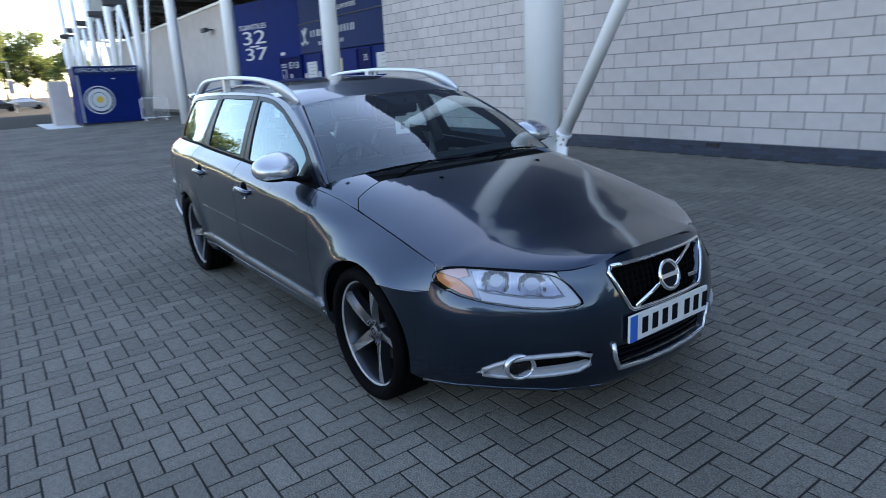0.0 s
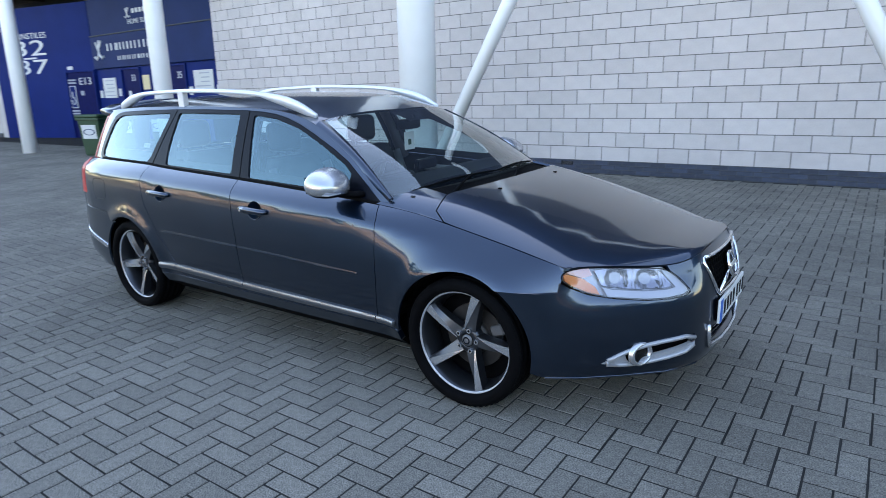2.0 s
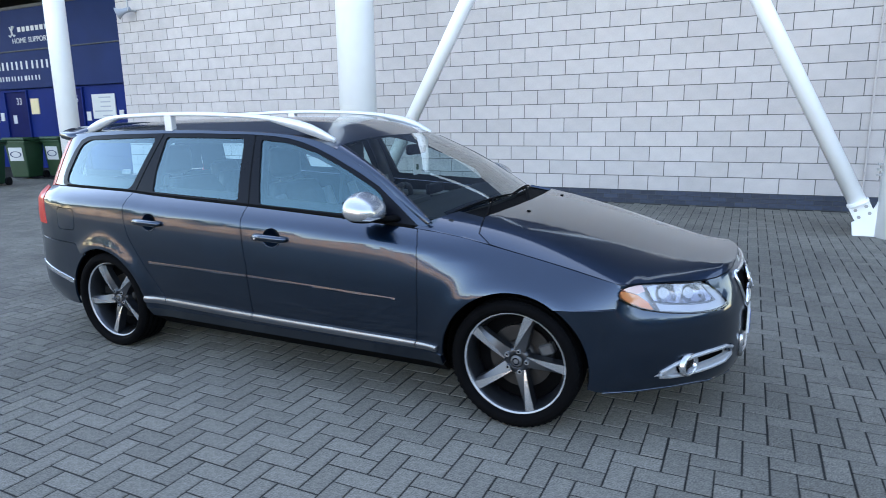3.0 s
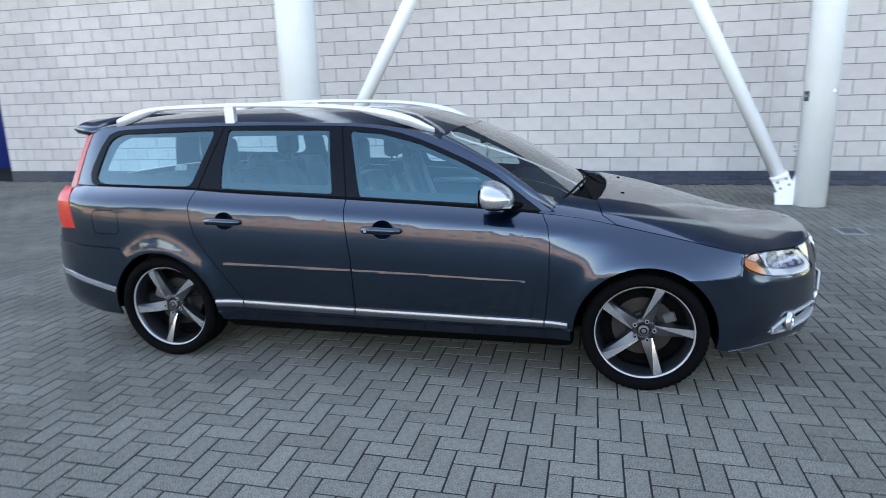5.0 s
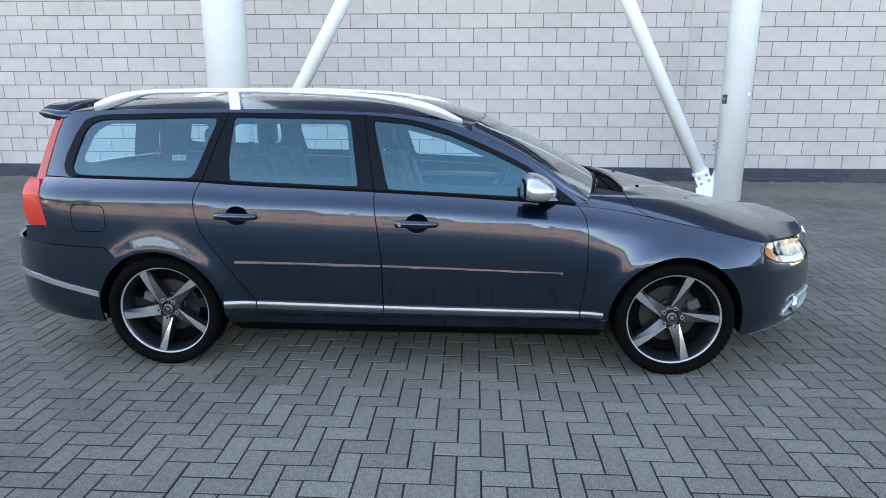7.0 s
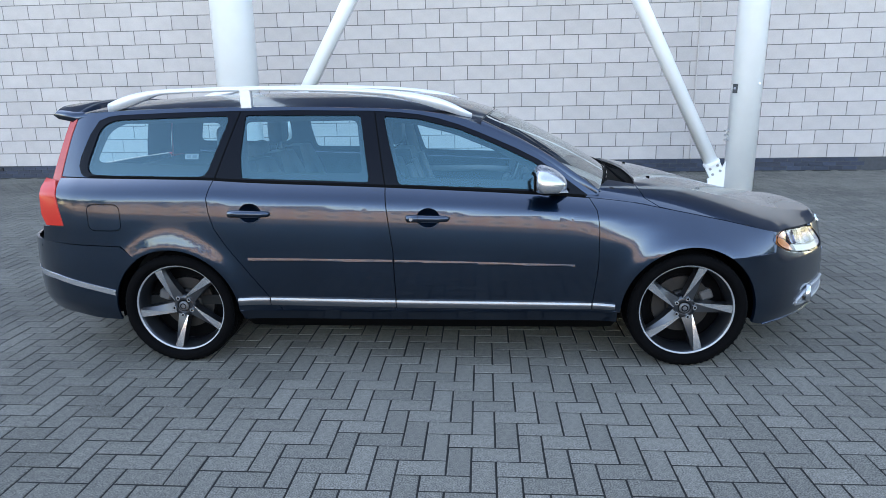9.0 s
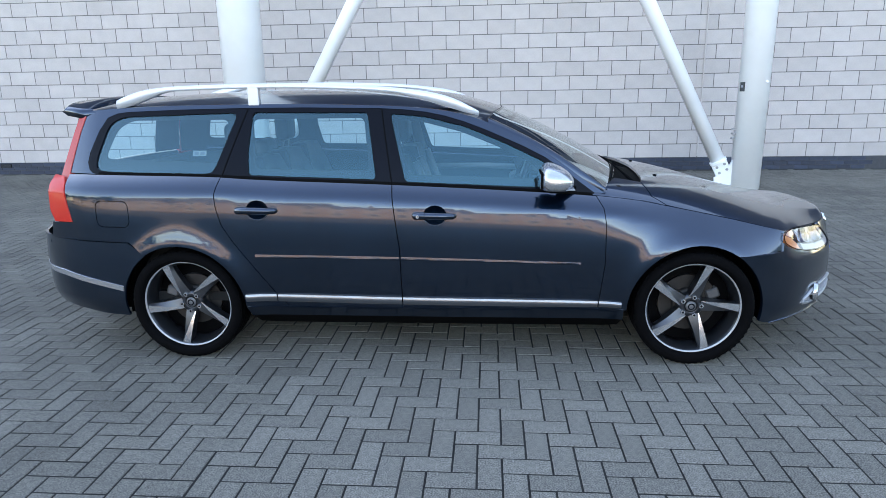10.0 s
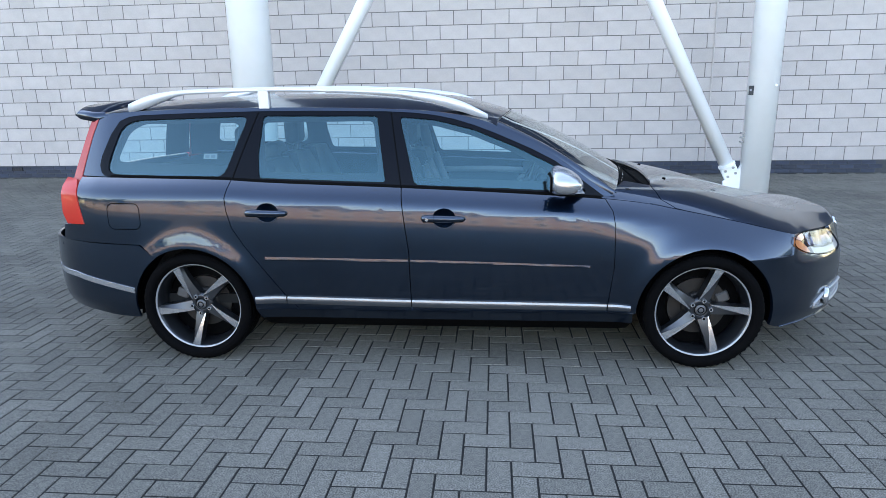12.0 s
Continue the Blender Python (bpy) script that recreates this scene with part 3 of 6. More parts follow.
def tree_meshes(seed, height):
    rng = random.Random(seed)
    bt = bmesh.new()
    h0 = height * 0.34
    add_path(bt, [(0, 0, 0), (0.05, 0.02, h0 * 0.5), (0.0, 0.05, h0), (0.1, 0.0, height * 0.6), (0.12, 0.05, height * 0.85)], [height * 0.03, height * 0.024, height * 0.02, height * 0.012, height * 0.004], 8)
    clumps = []
    for k in range(11):
        an = k * 2.4 + rng.uniform(-0.4, 0.4)
        zb = h0 * rng.uniform(0.8, 1.9)
        ln = height * rng.uniform(0.16, 0.30)
        end = Vector((math.cos(an) * ln, math.sin(an) * ln, min(zb + ln * rng.uniform(0.5, 1.1), height * 0.93)))
        add_path(bt, [(0.03, 0.02, zb), end * 0.55 + Vector((0, 0, zb * 0.42)), end], [height * 0.010, height * 0.007, height * 0.003], 5)
        clumps += [end, end * 0.7 + Vector((0, 0, zb * 0.35))]
    for k in range(7):
        clumps.append(Vector((rng.gauss(0, height * 0.09), rng.gauss(0, height * 0.09), height * rng.uniform(0.55, 0.98))))
    vs, fs = [], []
    for c_ in clumps:
        rad = height * rng.uniform(0.07, 0.13)
        for _ in range(150):
            d = Vector((rng.gauss(0, 1), rng.gauss(0, 1), rng.gauss(0, 0.8)))
            d = d.normalized() * rad * rng.uniform(0.3, 1.15)
            s = height * rng.uniform(0.008, 0.016)
            q = Euler((rng.uniform(0, 6), rng.uniform(0, 6), rng.uniform(0, 6))).to_quaternion()
            i0 = len(vs)
            vs += [c_ + d + q @ Vector(p_) * s for p_ in ((-1, -0.6, 0), (0.2, -0.9, 0.2), (1.2, 0, 0), (0.1, 0.9, 0.15), (-1, 0.5, 0))]
            fs.append(tuple(range(i0, i0 + 5)))
    ml = bpy.data.meshes.new("crown")
    ml.from_pydata(vs, [], fs)
    ml.materials.append(M_LEAF)
    mt = bpy.data.meshes.new("trunk")
    bt.to_mesh(mt)
    bt.free()
    mt.materials.append(M_BARK)
    return mt, ml


TREES = [tree_meshes(s, h) for s, h in ((1, 10.0), (2, 8.0), (3, 11.5))]


def tree(x, y, z, kind_, turn, size, g):
    t_ = thing("tree", "leafy broad green tree in evening sun", "tree", pose(x, y, z, 0, 0, turn), g)
    for nm, me in zip(("trunk", "crown"), TREES[kind_]):
        o = new(nm, me)
        o.parent = t_
        o.scale = (size, size, size)


rng = random.Random(7)
for k in range(14):
    tree(-96 - rng.uniform(0, 16), -22 + k * 2.6, gz(-10), rng.randrange(3), rng.uniform(0, 360), rng.uniform(0.8, 1.2), "trees beyond the car park")
for k in range(13):
    x = -98 + k * 5.0 + rng.uniform(-1, 1)
    tree(x, -40 + rng.uniform(-3, 3), gz(-40), rng.randrange(3), rng.uniform(0, 360), rng.uniform(0.85, 1.1), "trees across the road")

for k in range(9):
    tree(-54 - 2.6 * k + rng.uniform(-1, 1), -15 - 2.4 * k + rng.uniform(-1.5, 1.5), gz(-25), rng.randrange(3), rng.uniform(0, 360), rng.uniform(0.8, 1.05), "trees along the car park")
# unseen trees, added to darken the low sky mirrored in the car's nose
for k in range(8):
    tree(24 + 5.4 * k + rng.uniform(-1, 1), -43 + rng.uniform(-2, 2), gz(-43), rng.randrange(3), rng.uniform(0, 360), rng.uniform(1.1, 1.4), "trees at the far end")

# a second unseen row, added across the horizon ahead of the car
for k in range(11):
    tree(62 + rng.uniform(-4, 4), -44 + k * 5.2, gz(-20), rng.randrange(3), rng.uniform(0, 360), rng.uniform(1.15, 1.45), "trees at the far end")


def parked_car(x, y, turn, paint, label):
    c_ = thing("parked_car", label, "car", pose(x, y, gz(y), 0, 0, turn), "cars parked far off")
    prof = [(-2.1, 0.35), (-2.15, 0.8), (-1.9, 0.95), (-1.3, 1.0), (-0.9, 1.42), (0.5, 1.45), (1.1, 1.0), (1.9, 0.85), (2.15, 0.65), (2.1, 0.35)]
    bm_ = bmesh.new()
    sides = [[bm_.verts.new((px, s * (0.86 if pz < 1.05 else 0.62), pz)) for px, pz in prof] for s in (-1, 1)]
    for k_ in range(len(prof)):
        j_ = (k_ + 1) % len(prof)
        bm_.faces.new((sides[0][k_], sides[0][j_], sides[1][j_], sides[1][k_]))
    bm_.faces.new(sides[0][::-1])
    bm_.faces.new(sides[1])
    bmesh.ops.recalc_face_normals(bm_, faces=bm_.faces)
    bmesh.ops.bevel(bm_, geom=list(bm_.edges), offset=0.05, segments=2, affect="EDGES", profile=0.5)
    part("body", bm_, paint, c_)
    for s in (-1, 1):
        bm_ = bmesh.new()
        bm_.faces.new([bm_.verts.new((px, s * py, pz)) for px, py, pz in ((-1.15, 0.80, 1.03), (0.95, 0.80, 1.03), (0.42, 0.66, 1.38), (-0.85, 0.66, 1.38))])
        part("side_window", bm_, M_DARKGLASS, c_)
        for wx in (-1.35, 1.35):
            part("wheel", tube((wx, s * 0.72, 0.31), (wx, s * 0.88, 0.31), 0.31, seg=20), M_BLACK, c_)


P_SILVER = mat("silver_car_paint", (0.42, 0.43, 0.45), 0.3, 0.6, var=0.03, coat=1.0)
P_DARK = mat("black_car_paint", (0.02, 0.022, 0.026), 0.25, var=0.03, coat=1.0)
for k, (y, p_) in enumerate(((-4.2, P_DARK), (-0.6, P_DARK), (2.2, P_SILVER), (-7.5, P_SILVER))):
    parked_car(-84 - 1.5 * k, y, 85 + 6 * k, p_, "dark parked car under the trees" if p_ == P_DARK else "silver parked car under the trees")
lp = thing("lamp_post", "thin grey street lamp post", "lamp post", pose(-76.0, 0.9, gz(0.9)))
part("post", tube((0, 0, 0), (0, 0, 5.0), 0.06, 0.04, seg=10), M_BOLT, lp)
part("lamp_head", box(-0.12, 0.12, -0.6, 0.1, 4.98, 5.08, 0.02), M_BOLT, lp)
part("sign", box(0.05, 0.08, -0.28, 0.28, 1.9, 3.2, 0.01), M_PRINT, lp)


def house(x, w, h, at):
    hs = thing("house", "red brick terraced house lit by evening sun", "house", at @ pose(x, 0, 0), "terrace across the road")
    part("wall", box(0, w - 0.02, -8, 0, 0, h), M_REDBRICK, hs)
    bm_ = bmesh.new()
    v = [bm_.verts.new(p_) for p_ in ((-0.1, 0.3, h - 0.1), (w + 0.08, 0.3, h - 0.1), (w + 0.08, -8.3, h - 0.1), (-0.1, -8.3, h - 0.1), (-0.1, -4, h + 2.4), (w + 0.08, -4, h + 2.4))]
    for f_ in ((0, 1, 5, 4), (2, 3, 4, 5), (1, 2, 5), (3, 0, 4), (3, 2, 1, 0)):
        bm_.faces.new([v[i_] for i_ in f_])
    rf = part("roof", bm_, M_ROOFTILE, hs)
    part("chimney", box(w * 0.8, w * 0.8 + 0.8, -4.5, -3.6, h + 1.4, h + 3.4), M_REDBRICK, rf)
    for zz in (0.9, 3.6):
        for k_ in range(2):
            wx = w * (0.2 + 0.45 * k_)
            wd = part("window", box(wx - 0.1, wx + 1.3, -0.05, 0.03, zz - 0.15, zz + 1.65), M_LETTER, hs)
            part("pane", box(wx + 0.08, wx + 1.12, 0.031, 0.04, zz + 0.08, zz + 1.42), M_DARKGLASS, wd)


for k in range(21):
    house(-30 + k * 6.2, 6.2, 5.4 + 0.3 * (k % 2), pose(0, -52, gz(-52)))
for k in range(13):
    house(-112 + k * 6.2, 6.2, 5.2 + 0.4 * (k % 3), pose(0, -60, gz(-60)))


# ---- the estate car ----
def glass_mat(name, tint, gloss=0.06, sheen=(1.0, 1.0, 1.0), most=1.0):
    m = bpy.data.materials.new(name)
    m.use_nodes = True
    n, l = m.node_tree.nodes, m.node_tree.links
    n.remove(n["Principled BSDF"])
    tr, gl, mx, lw = n.new("ShaderNodeBsdfTransparent"), n.new("ShaderNodeBsdfGlossy"), n.new("ShaderNodeMixShader"), n.new("ShaderNodeLayerWeight")
    tr.inputs["Color"].default_value = (*tint, 1)
    gl.inputs["Roughness"].default_value = 0.0
    lw.inputs["Blend"].default_value = 0.5
    pw, mr = n.new("ShaderNodeMath"), n.new("ShaderNodeMapRange")
    pw.operation = "POWER"
    pw.inputs[1].default_value = 3.2
    mr.inputs["To Min"].default_value, mr.inputs["To Max"].default_value = gloss, most
    l.new(lw.outputs["Facing"], pw.inputs[0])
    l.new(pw.outputs[0], mr.inputs["Value"])
    l.new(mr.outputs["Result"], mx.inputs[0])
    hue = n.new("ShaderNodeMix")
    hue.data_type = "RGBA"
    hue.inputs[6].default_value, hue.inputs[7].default_value = (*sheen, 1), (1, 1, 1, 1)
    l.new(lw.outputs["Facing"], hue.inputs[0])
    l.new(hue.outputs[2], gl.inputs["Color"])
    l.new(tr.outputs[0], mx.inputs[1])
    l.new(gl.outputs[0], mx.inputs[2])
    l.new(mx.outputs[0], n["Material Output"].inputs["Surface"])
    return m


C_PAINT = mat("grey_metallic_paint", (0.0049, 0.0203, 0.0455), 0.32, 0.95, var=0.04, scale=3, coat=1.0, grain=0.10, gscale=900, stain=0.05, sscale=3)
C_TRIM = mat("black_window_trim", (0.003, 0.004, 0.007), 0.25, spec=0.10, var=0.08, scale=10)
C_PLASTIC = mat("black_plastic", (0.0026, 0.0026, 0.003), 0.7, spec=0.04, var=0.12, scale=20, bump=0.1, bscale=300)
C_RAIL = mat("satin_anodised_rail", (0.62, 0.63, 0.65), 0.36, 0.4, var=0.03, scale=6)
C_STRIP = mat("brushed_sill_trim", (0.21, 0.22, 0.24), 0.28, 0.9, var=0.05, scale=8)
C_SILVER = mat("satin_silver", (0.52, 0.53, 0.55), 0.26, 0.85, var=0.03, scale=6)
C_CHROME = mat("chrome", (0.75, 0.76, 0.78), 0.08, 1.0, var=0.02)
C_GLASS = glass_mat("tinted_car_glass", (0.70, 0.88, 0.92), 0.105, (0.34, 0.84, 1.0))
C_SCREEN = glass_mat("windscreen_glass", (0.78, 0.88, 0.87), 0.065, (0.75, 0.92, 1.0))
C_LENS = glass_mat("clear_lamp_lens", (0.84, 0.85, 0.90), 0.06, most=0.16)
C_TYRE = mat("tyre_rubber", (0.0022, 0.0022, 0.0026), 0.8, spec=0.05, var=0.2, scale=15, bump=0.15, bscale=90)
C_RIM = mat("grey_alloy", (0.048, 0.052, 0.060), 0.30, 0.8, var=0.06, scale=12)
C_CUT = mat("machined_alloy", (0.58, 0.59, 0.61), 0.24, 0.9, var=0.04, scale=30)
C_FLANK = mat("painted_spoke_flank", (0.085, 0.088, 0.095), 0.35, 0.7, var=0.05, scale=20)
C_DISC = mat("brake_disc", (0.035, 0.032, 0.031), 0.5, 0.6, var=0.15, scale=25)
C_CAL = mat("caliper_grey", (0.12, 0.12, 0.125), 0.5, 0.5, var=0.1)
C_RED = mat("red_lamp", (0.50, 0.022, 0.014), 0.3, spec=0.25, var=0.05, coat=0.2)
C_PINK = mat("pale_red_lamp", (0.42, 0.06, 0.055), 0.2, spec=0.25, var=0.05)
C_AMBER = mat("amber_lamp", (0.66, 0.19, 0.05), 0.3, var=0.05, coat=0.2)
C_ROSE = mat("pale_side_lamp", (0.60, 0.33, 0.28), 0.25, var=0.05, coat=0.3)
C_BEZEL = mat("satin_bezel", (0.33, 0.34, 0.36), 0.36, 0.4, var=0.04, scale=8)
C_SEAT = mat("charcoal_leather", (0.008, 0.009, 0.010), 0.5, var=0.12, scale=10, bump=0.1, bscale=120)
C_SEATL = mat("pale_leather_insert", (0.06, 0.063, 0.066), 0.5, var=0.08, scale=10)
C_CABIN = mat("dark_cabin_trim", (0.008, 0.009, 0.010), 0.65, spec=0.2, var=0.12, scale=14)
C_LINER = mat("grey_headlining", (0.18, 0.18, 0.178), 0.9, var=0.05)
C_REFL = mat("lamp_reflector", (0.25, 0.255, 0.29), 0.20, 0.95, var=0.05, scale=12)
C_SHELL = mat("lamp_shell", (0.26, 0.265, 0.28), 0.25, 0.7, var=0.05, scale=12)
C_PLATE = mat("number_plate", (0.60, 0.60, 0.585), 0.35, var=0.02)
C_EU = mat("plate_blue", (0.006, 0.11, 0.42), 0.4, var=0.02)


def curve(xs, ys):
    """A smooth monotone curve through the points (piecewise cubic)."""
    x, y = np.array(xs, float), np.array(ys, float)
    h_, d = np.diff(x), np.diff(y) / np.diff(x)
    m = np.zeros(len(x))
    m[0], m[-1] = d[0], d[-1]
    for i_ in range(1, len(x) - 1):
        if d[i_ - 1] * d[i_] > 0:
            w1, w2 = 2 * h_[i_] + h_[i_ - 1], h_[i_] + 2 * h_[i_ - 1]
            m[i_] = (w1 + w2) / (w1 / d[i_ - 1] + w2 / d[i_])

    def f(t):
        t = min(max(t, x[0]), x[-1])
        i_ = min(max(int(np.searchsorted(x, t)) - 1, 0), len(x) - 2)
        s = (t - x[i_]) / h_[i_]
        return float((1 + 2 * s) * (1 - s) ** 2 * y[i_] + s * (1 - s) ** 2 * h_[i_] * m[i_] + s * s * (3 - 2 * s) * y[i_ + 1] + s * s * (s - 1) * h_[i_] * m[i_ + 1])
    return f


def sstep(a_, b_, t):
    t = min(max((t - a_) / (b_ - a_), 0), 1)
    return t * t * (3 - 2 * t)


# nose and tail in plan, as curves of arc length
def plan_curve(pts):
    p = [Vector((a_, b_)) for a_, b_ in pts]
    arc = [0.0]
    for i_ in range(1, len(p)):
        arc.append(arc[-1] + (p[i_] - p[i_ - 1]).length)
    return curve(arc, [v.x for v in p]), curve(arc, [v.y for v in p]), arc[-1]


NX, NY, NLEN = plan_curve([(2.387, 0), (2.384, .1), (2.376, .2), (2.343, .36), (2.278, .48), (2.17, .60), (2.05, .715), (1.93, .805), (1.80, .868), (1.68, .902), (1.56, .912)])
TX, TY, TLEN = plan_curve([(-2.44, 0), (-2.425, .3), (-2.38, .52), (-2.30, .69), (-2.18, .80), (-2.05, .858), (-1.9, .888), (-1.7, .906), (-1.55, .912)])
nose_off = curve([.15, .19, .23, .30, .42, .50, .56, .60, .64, .70, .74, .82], [-.09, -.05, -.018, 0, .005, .002, -.006, -.014, -.025, -.046, -.064, -.10])


def round_off(xf, yf, length, spread=.07):
    """The plan curve with the kinks of its curvature smoothed out, up to where it joins the sides."""
    g = [(k_ * spread / 3, math.exp(-.5 * (k_ / 3) ** 2)) for k_ in range(-7, 8)]
    tot = sum(w for _, w in g)

    def blend(raw, even):
        @functools.lru_cache(maxsize=None)
        def soft(t):
            return sum(w * raw(abs(t + d)) * (1 if even or t + d >= 0 else -1) for d, w in g) / tot

        def h_(t):
            m_ = sstep(length - .18, length - .45, t)
            return raw(t) if m_ <= 0 else raw(t) * (1 - m_) + soft(round(t, 5)) * m_
        return h_
    return blend(xf, True), blend(yf, False)


NX, NY = round_off(NX, NY, NLEN)
tail_off = curve([.2, .28, .36, .46, .56, .62, .66, .70, .75], [-.09, -.03, 0, .006, .005, .002, -.001, -.004, -.012])


def nose_pt(a_, z, extra=0.0):
    s = -1 if a_ < 0 else 1
    t = abs(a_)
    x, y = NX(t), NY(t)
    dx, dy = NX(t + 0.004) - NX(max(t - 0.004, 0)), NY(t + 0.004) - NY(max(t - 0.004, 0))
    L = math.hypot(dx, dy) or 1.0
    nx, ny = dy / L, -dx / L
    w = sstep(1.76, 2.0, x)
    o = nose_off(z)
    lo_ = sstep(.48, .34, z)
    o = o * (w + (1 - w) * .45 * lo_) + extra
    o -= .026 * sstep(.28, .54, y) * (.45 + .55 * sstep(.84, .58, y)) * sstep(.545, .66, z) * w
    return Vector((x + nx * o, s * (y + ny * o), z))


def tail_pt(a_, z):
    s = -1 if a_ < 0 else 1
    t = abs(a_)
    x, y = TX(t), TY(t)
    dx, dy = TX(t + 0.004) - TX(max(t - 0.004, 0)), TY(t + 0.004) - TY(max(t - 0.004, 0))
    L = math.hypot(dx, dy) or 1.0
    o = tail_off(z) * (0.4 + 0.6 * sstep(-1.8, -2.1, x))
    return Vector((x - dy / L * o, s * (y + dx / L * o), z))


def arc_at(xf, yf, length, x=None, y=None):
    lo, hi = 0.0, length
    for _ in range(40):
        md = (lo + hi) / 2
        go = (abs(xf(md)) > abs(x)) if x is not None else (yf(md) < y)
        lo, hi = (md, hi) if go else (lo, md)
    return (lo + hi) / 2


def na(x=None, y=None):
    return arc_at(NX, NY, NLEN, x, y)


def ta(x=None, y=None):
    return arc_at(TX, TY, TLEN, x, y)


# the bonnet's leading edge lies on the nose: over the lamp, then up round the grille
edge_z = curve([0, .08, .16, .25, .33, .40, .465, .52, .60, .70, .76, .825], [.745, .743, .737, .728, .717, .705, .697, .697, .704, .714, .719, .718])


def edge_soft(y):
    return sum(edge_z(abs(y + .012 * k_)) * math.exp(-.5 * (k_ / 2.5) ** 2) for k_ in range(-6, 7)) / sum(math.exp(-.5 * (k_ / 2.5) ** 2) for k_ in range(-6, 7))


NOSE_TOP = [nose_pt(na(y=yy), edge_soft(yy)) for yy in [.825 - .0325 * k_ for k_ in range(25)]]
BON_EDGE = [(v.x - .003, v.y) for v in NOSE_TOP] + [(nose_pt(0, .744).x - .003, 0)]

HUB_X, REAR_X, HUB_Z = 1.408, -1.384, 0.316
half_w = curve([-2.45, -2.3, -2.15, -2.05, -1.9, -1.7, -1.2, 0, 1.2, 1.6, 1.68, 1.75, 1.80, 1.87, 1.93], [.60, .72, .815, .85, .885, .905, .92, .927, .92, .911, .903, .886, .868, .835, .805])
yq = curve([-2.3, -2.2, -2.05, -1.9, -1.2, -.3, .5, .88, 1.1, 1.3, 1.6, 1.78] + [v.x for v in NOSE_TOP] + [NOSE_TOP[-1].x + .004], [.62, .67, .735, .772, .815, .825, .82, .808, .79, .786, .785, .785] + [v.y for v in NOSE_TOP] + [.02])
zq = curve([-2.2, -1.9, -1.19, -.98, -.23, .55, .88, 1.1, 1.3, 1.6, 1.75] + [v.x for v in NOSE_TOP], [1.05, 1.045, 1.033, 1.02, .988, .945, .92, .893, .85, .788, .752] + [v.z for v in NOSE_TOP])
zc = curve([.8, 1.0, 1.27, 1.6, 1.9, 2.1, 2.32], [1.02, .999, .968, .898, .812, .766, .747])
zg = curve([-2.1, -1.95, -1.5, -1.0, -.3, -.03, .228, .406, .615, .819, .95], [1.37, 1.385, 1.405, 1.408, 1.392, 1.374, 1.325, 1.25, 1.142, 1.0, .915])
zr = curve([-2.1, -1.5, -1.0, -.5, -.15, 0, .124, .2, .3, .42], [1.425, 1.462, 1.476, 1.474, 1.463, 1.451, 1.432, 1.411, 1.382, 1.345])


def fair(f, spread=.09):
    """The curve with its kinks smoothed out, widely behind the lamps and a little in front of them."""
    @functools.lru_cache(maxsize=None)
    def soft(x):
        d = (spread * sstep(2.0, 1.65, x) + .014) / 3
        g = [math.exp(-.5 * (k_ / 3) ** 2) for k_ in range(-7, 8)]
        return sum(w * f(x + k_ * d) for k_, w in zip(range(-7, 8), g)) / sum(g)

    def h_(x):
        m_ = sstep(.55, .75, x) * sstep(2.32, 2.28, x)
        return f(x) if m_ <= 0 else f(x) * (1 - m_) + soft(round(x, 5)) * m_
    return h_


zq, zc, yq = fair(zq), fair(zc, .12), fair(yq)


def side_pt(x, z):
    w, q = half_w(x), zq(x)
    b_ = sstep(0.75, 1.45, x)
    soft_ = max(0.0, (z - (q - .26)) / .26) ** 2.2 * (w - yq(x))
    barrel = .364 * max(0.0, z - (q - .31)) ** 2 + (w - yq(x) - .035) * max(0.0, (z - (q - .10)) / .10) ** 2
    d = soft_ * b_ + barrel * (1 - b_)
    lo = 0.032 * (max(0.0, 0.62 - z) / 0.32) ** 1.6
    y = w - d - lo
    for hx in (REAR_X, HUB_X):
        r = math.hypot(x - hx, z - HUB_Z)
        y += 0.020 * math.exp(-((r - 0.35) / (0.075 if r > .35 else .05)) ** 2)
    return Vector((x, y, z))


def top_pt(x, y):
    """Bonnet: a raised middle between two creases that close in on the grille, and gentle flanks."""
    q, ay = yq(x), abs(y)
    r = min(0.30 + (2.28 - x) * 0.23, 0.80 * q)
    if ay < r:
        f = 1 - 0.15 * (ay / r) ** 2
    else:
        u = max(0.0, (q - ay) / (q - r))
        f = 0.85 * (0.50 * u + 0.50 * (1 - (1 - u) ** 2.6))
    return Vector((x, y, zq(x) + (zc(x) - zq(x)) * f))


def green_pt(x, z):
    h_ = z - zq(x)
    return Vector((x, yq(x) - 0.012 - 0.40 * h_ - 0.22 * h_ * abs(h_), z))


def roof_pt(x, y):
    e_ = green_pt(x, zg(x)).y
    s = max(0.0, 1 - abs(y) / e_)
    return Vector((x, y, zg(x) + (zr(x) - zg(x)) * (1 - (1 - s) ** 3.0)))


def inset_loop(p, d):
    """Move a loop of plane points inwards by d."""
    p = [Vector(v) for v in p]
    area = sum(p[i_].x * p[i_ - 1].y - p[i_ - 1].x * p[i_].y for i_ in range(len(p)))
    sg_ = -1 if area > 0 else 1
    out = []
    for i_ in range(len(p)):
        e0, e1 = (p[i_] - p[i_ - 1]), (p[(i_ + 1) % len(p)] - p[i_])
        if e0.length < 1e-7 or e1.length < 1e-7:
            continue
        e0, e1 = e0.normalized(), e1.normalized()
        n0, n1 = Vector((-e0.y, e0.x)), Vector((-e1.y, e1.x))
        b_ = n0 + n1
        if b_.length < 1e-4:
            b_ = n0
        b_ = b_ / max(b_.length_squared / 2, 0.35)
        out.append(p[i_] + b_ * d * sg_)
    return out


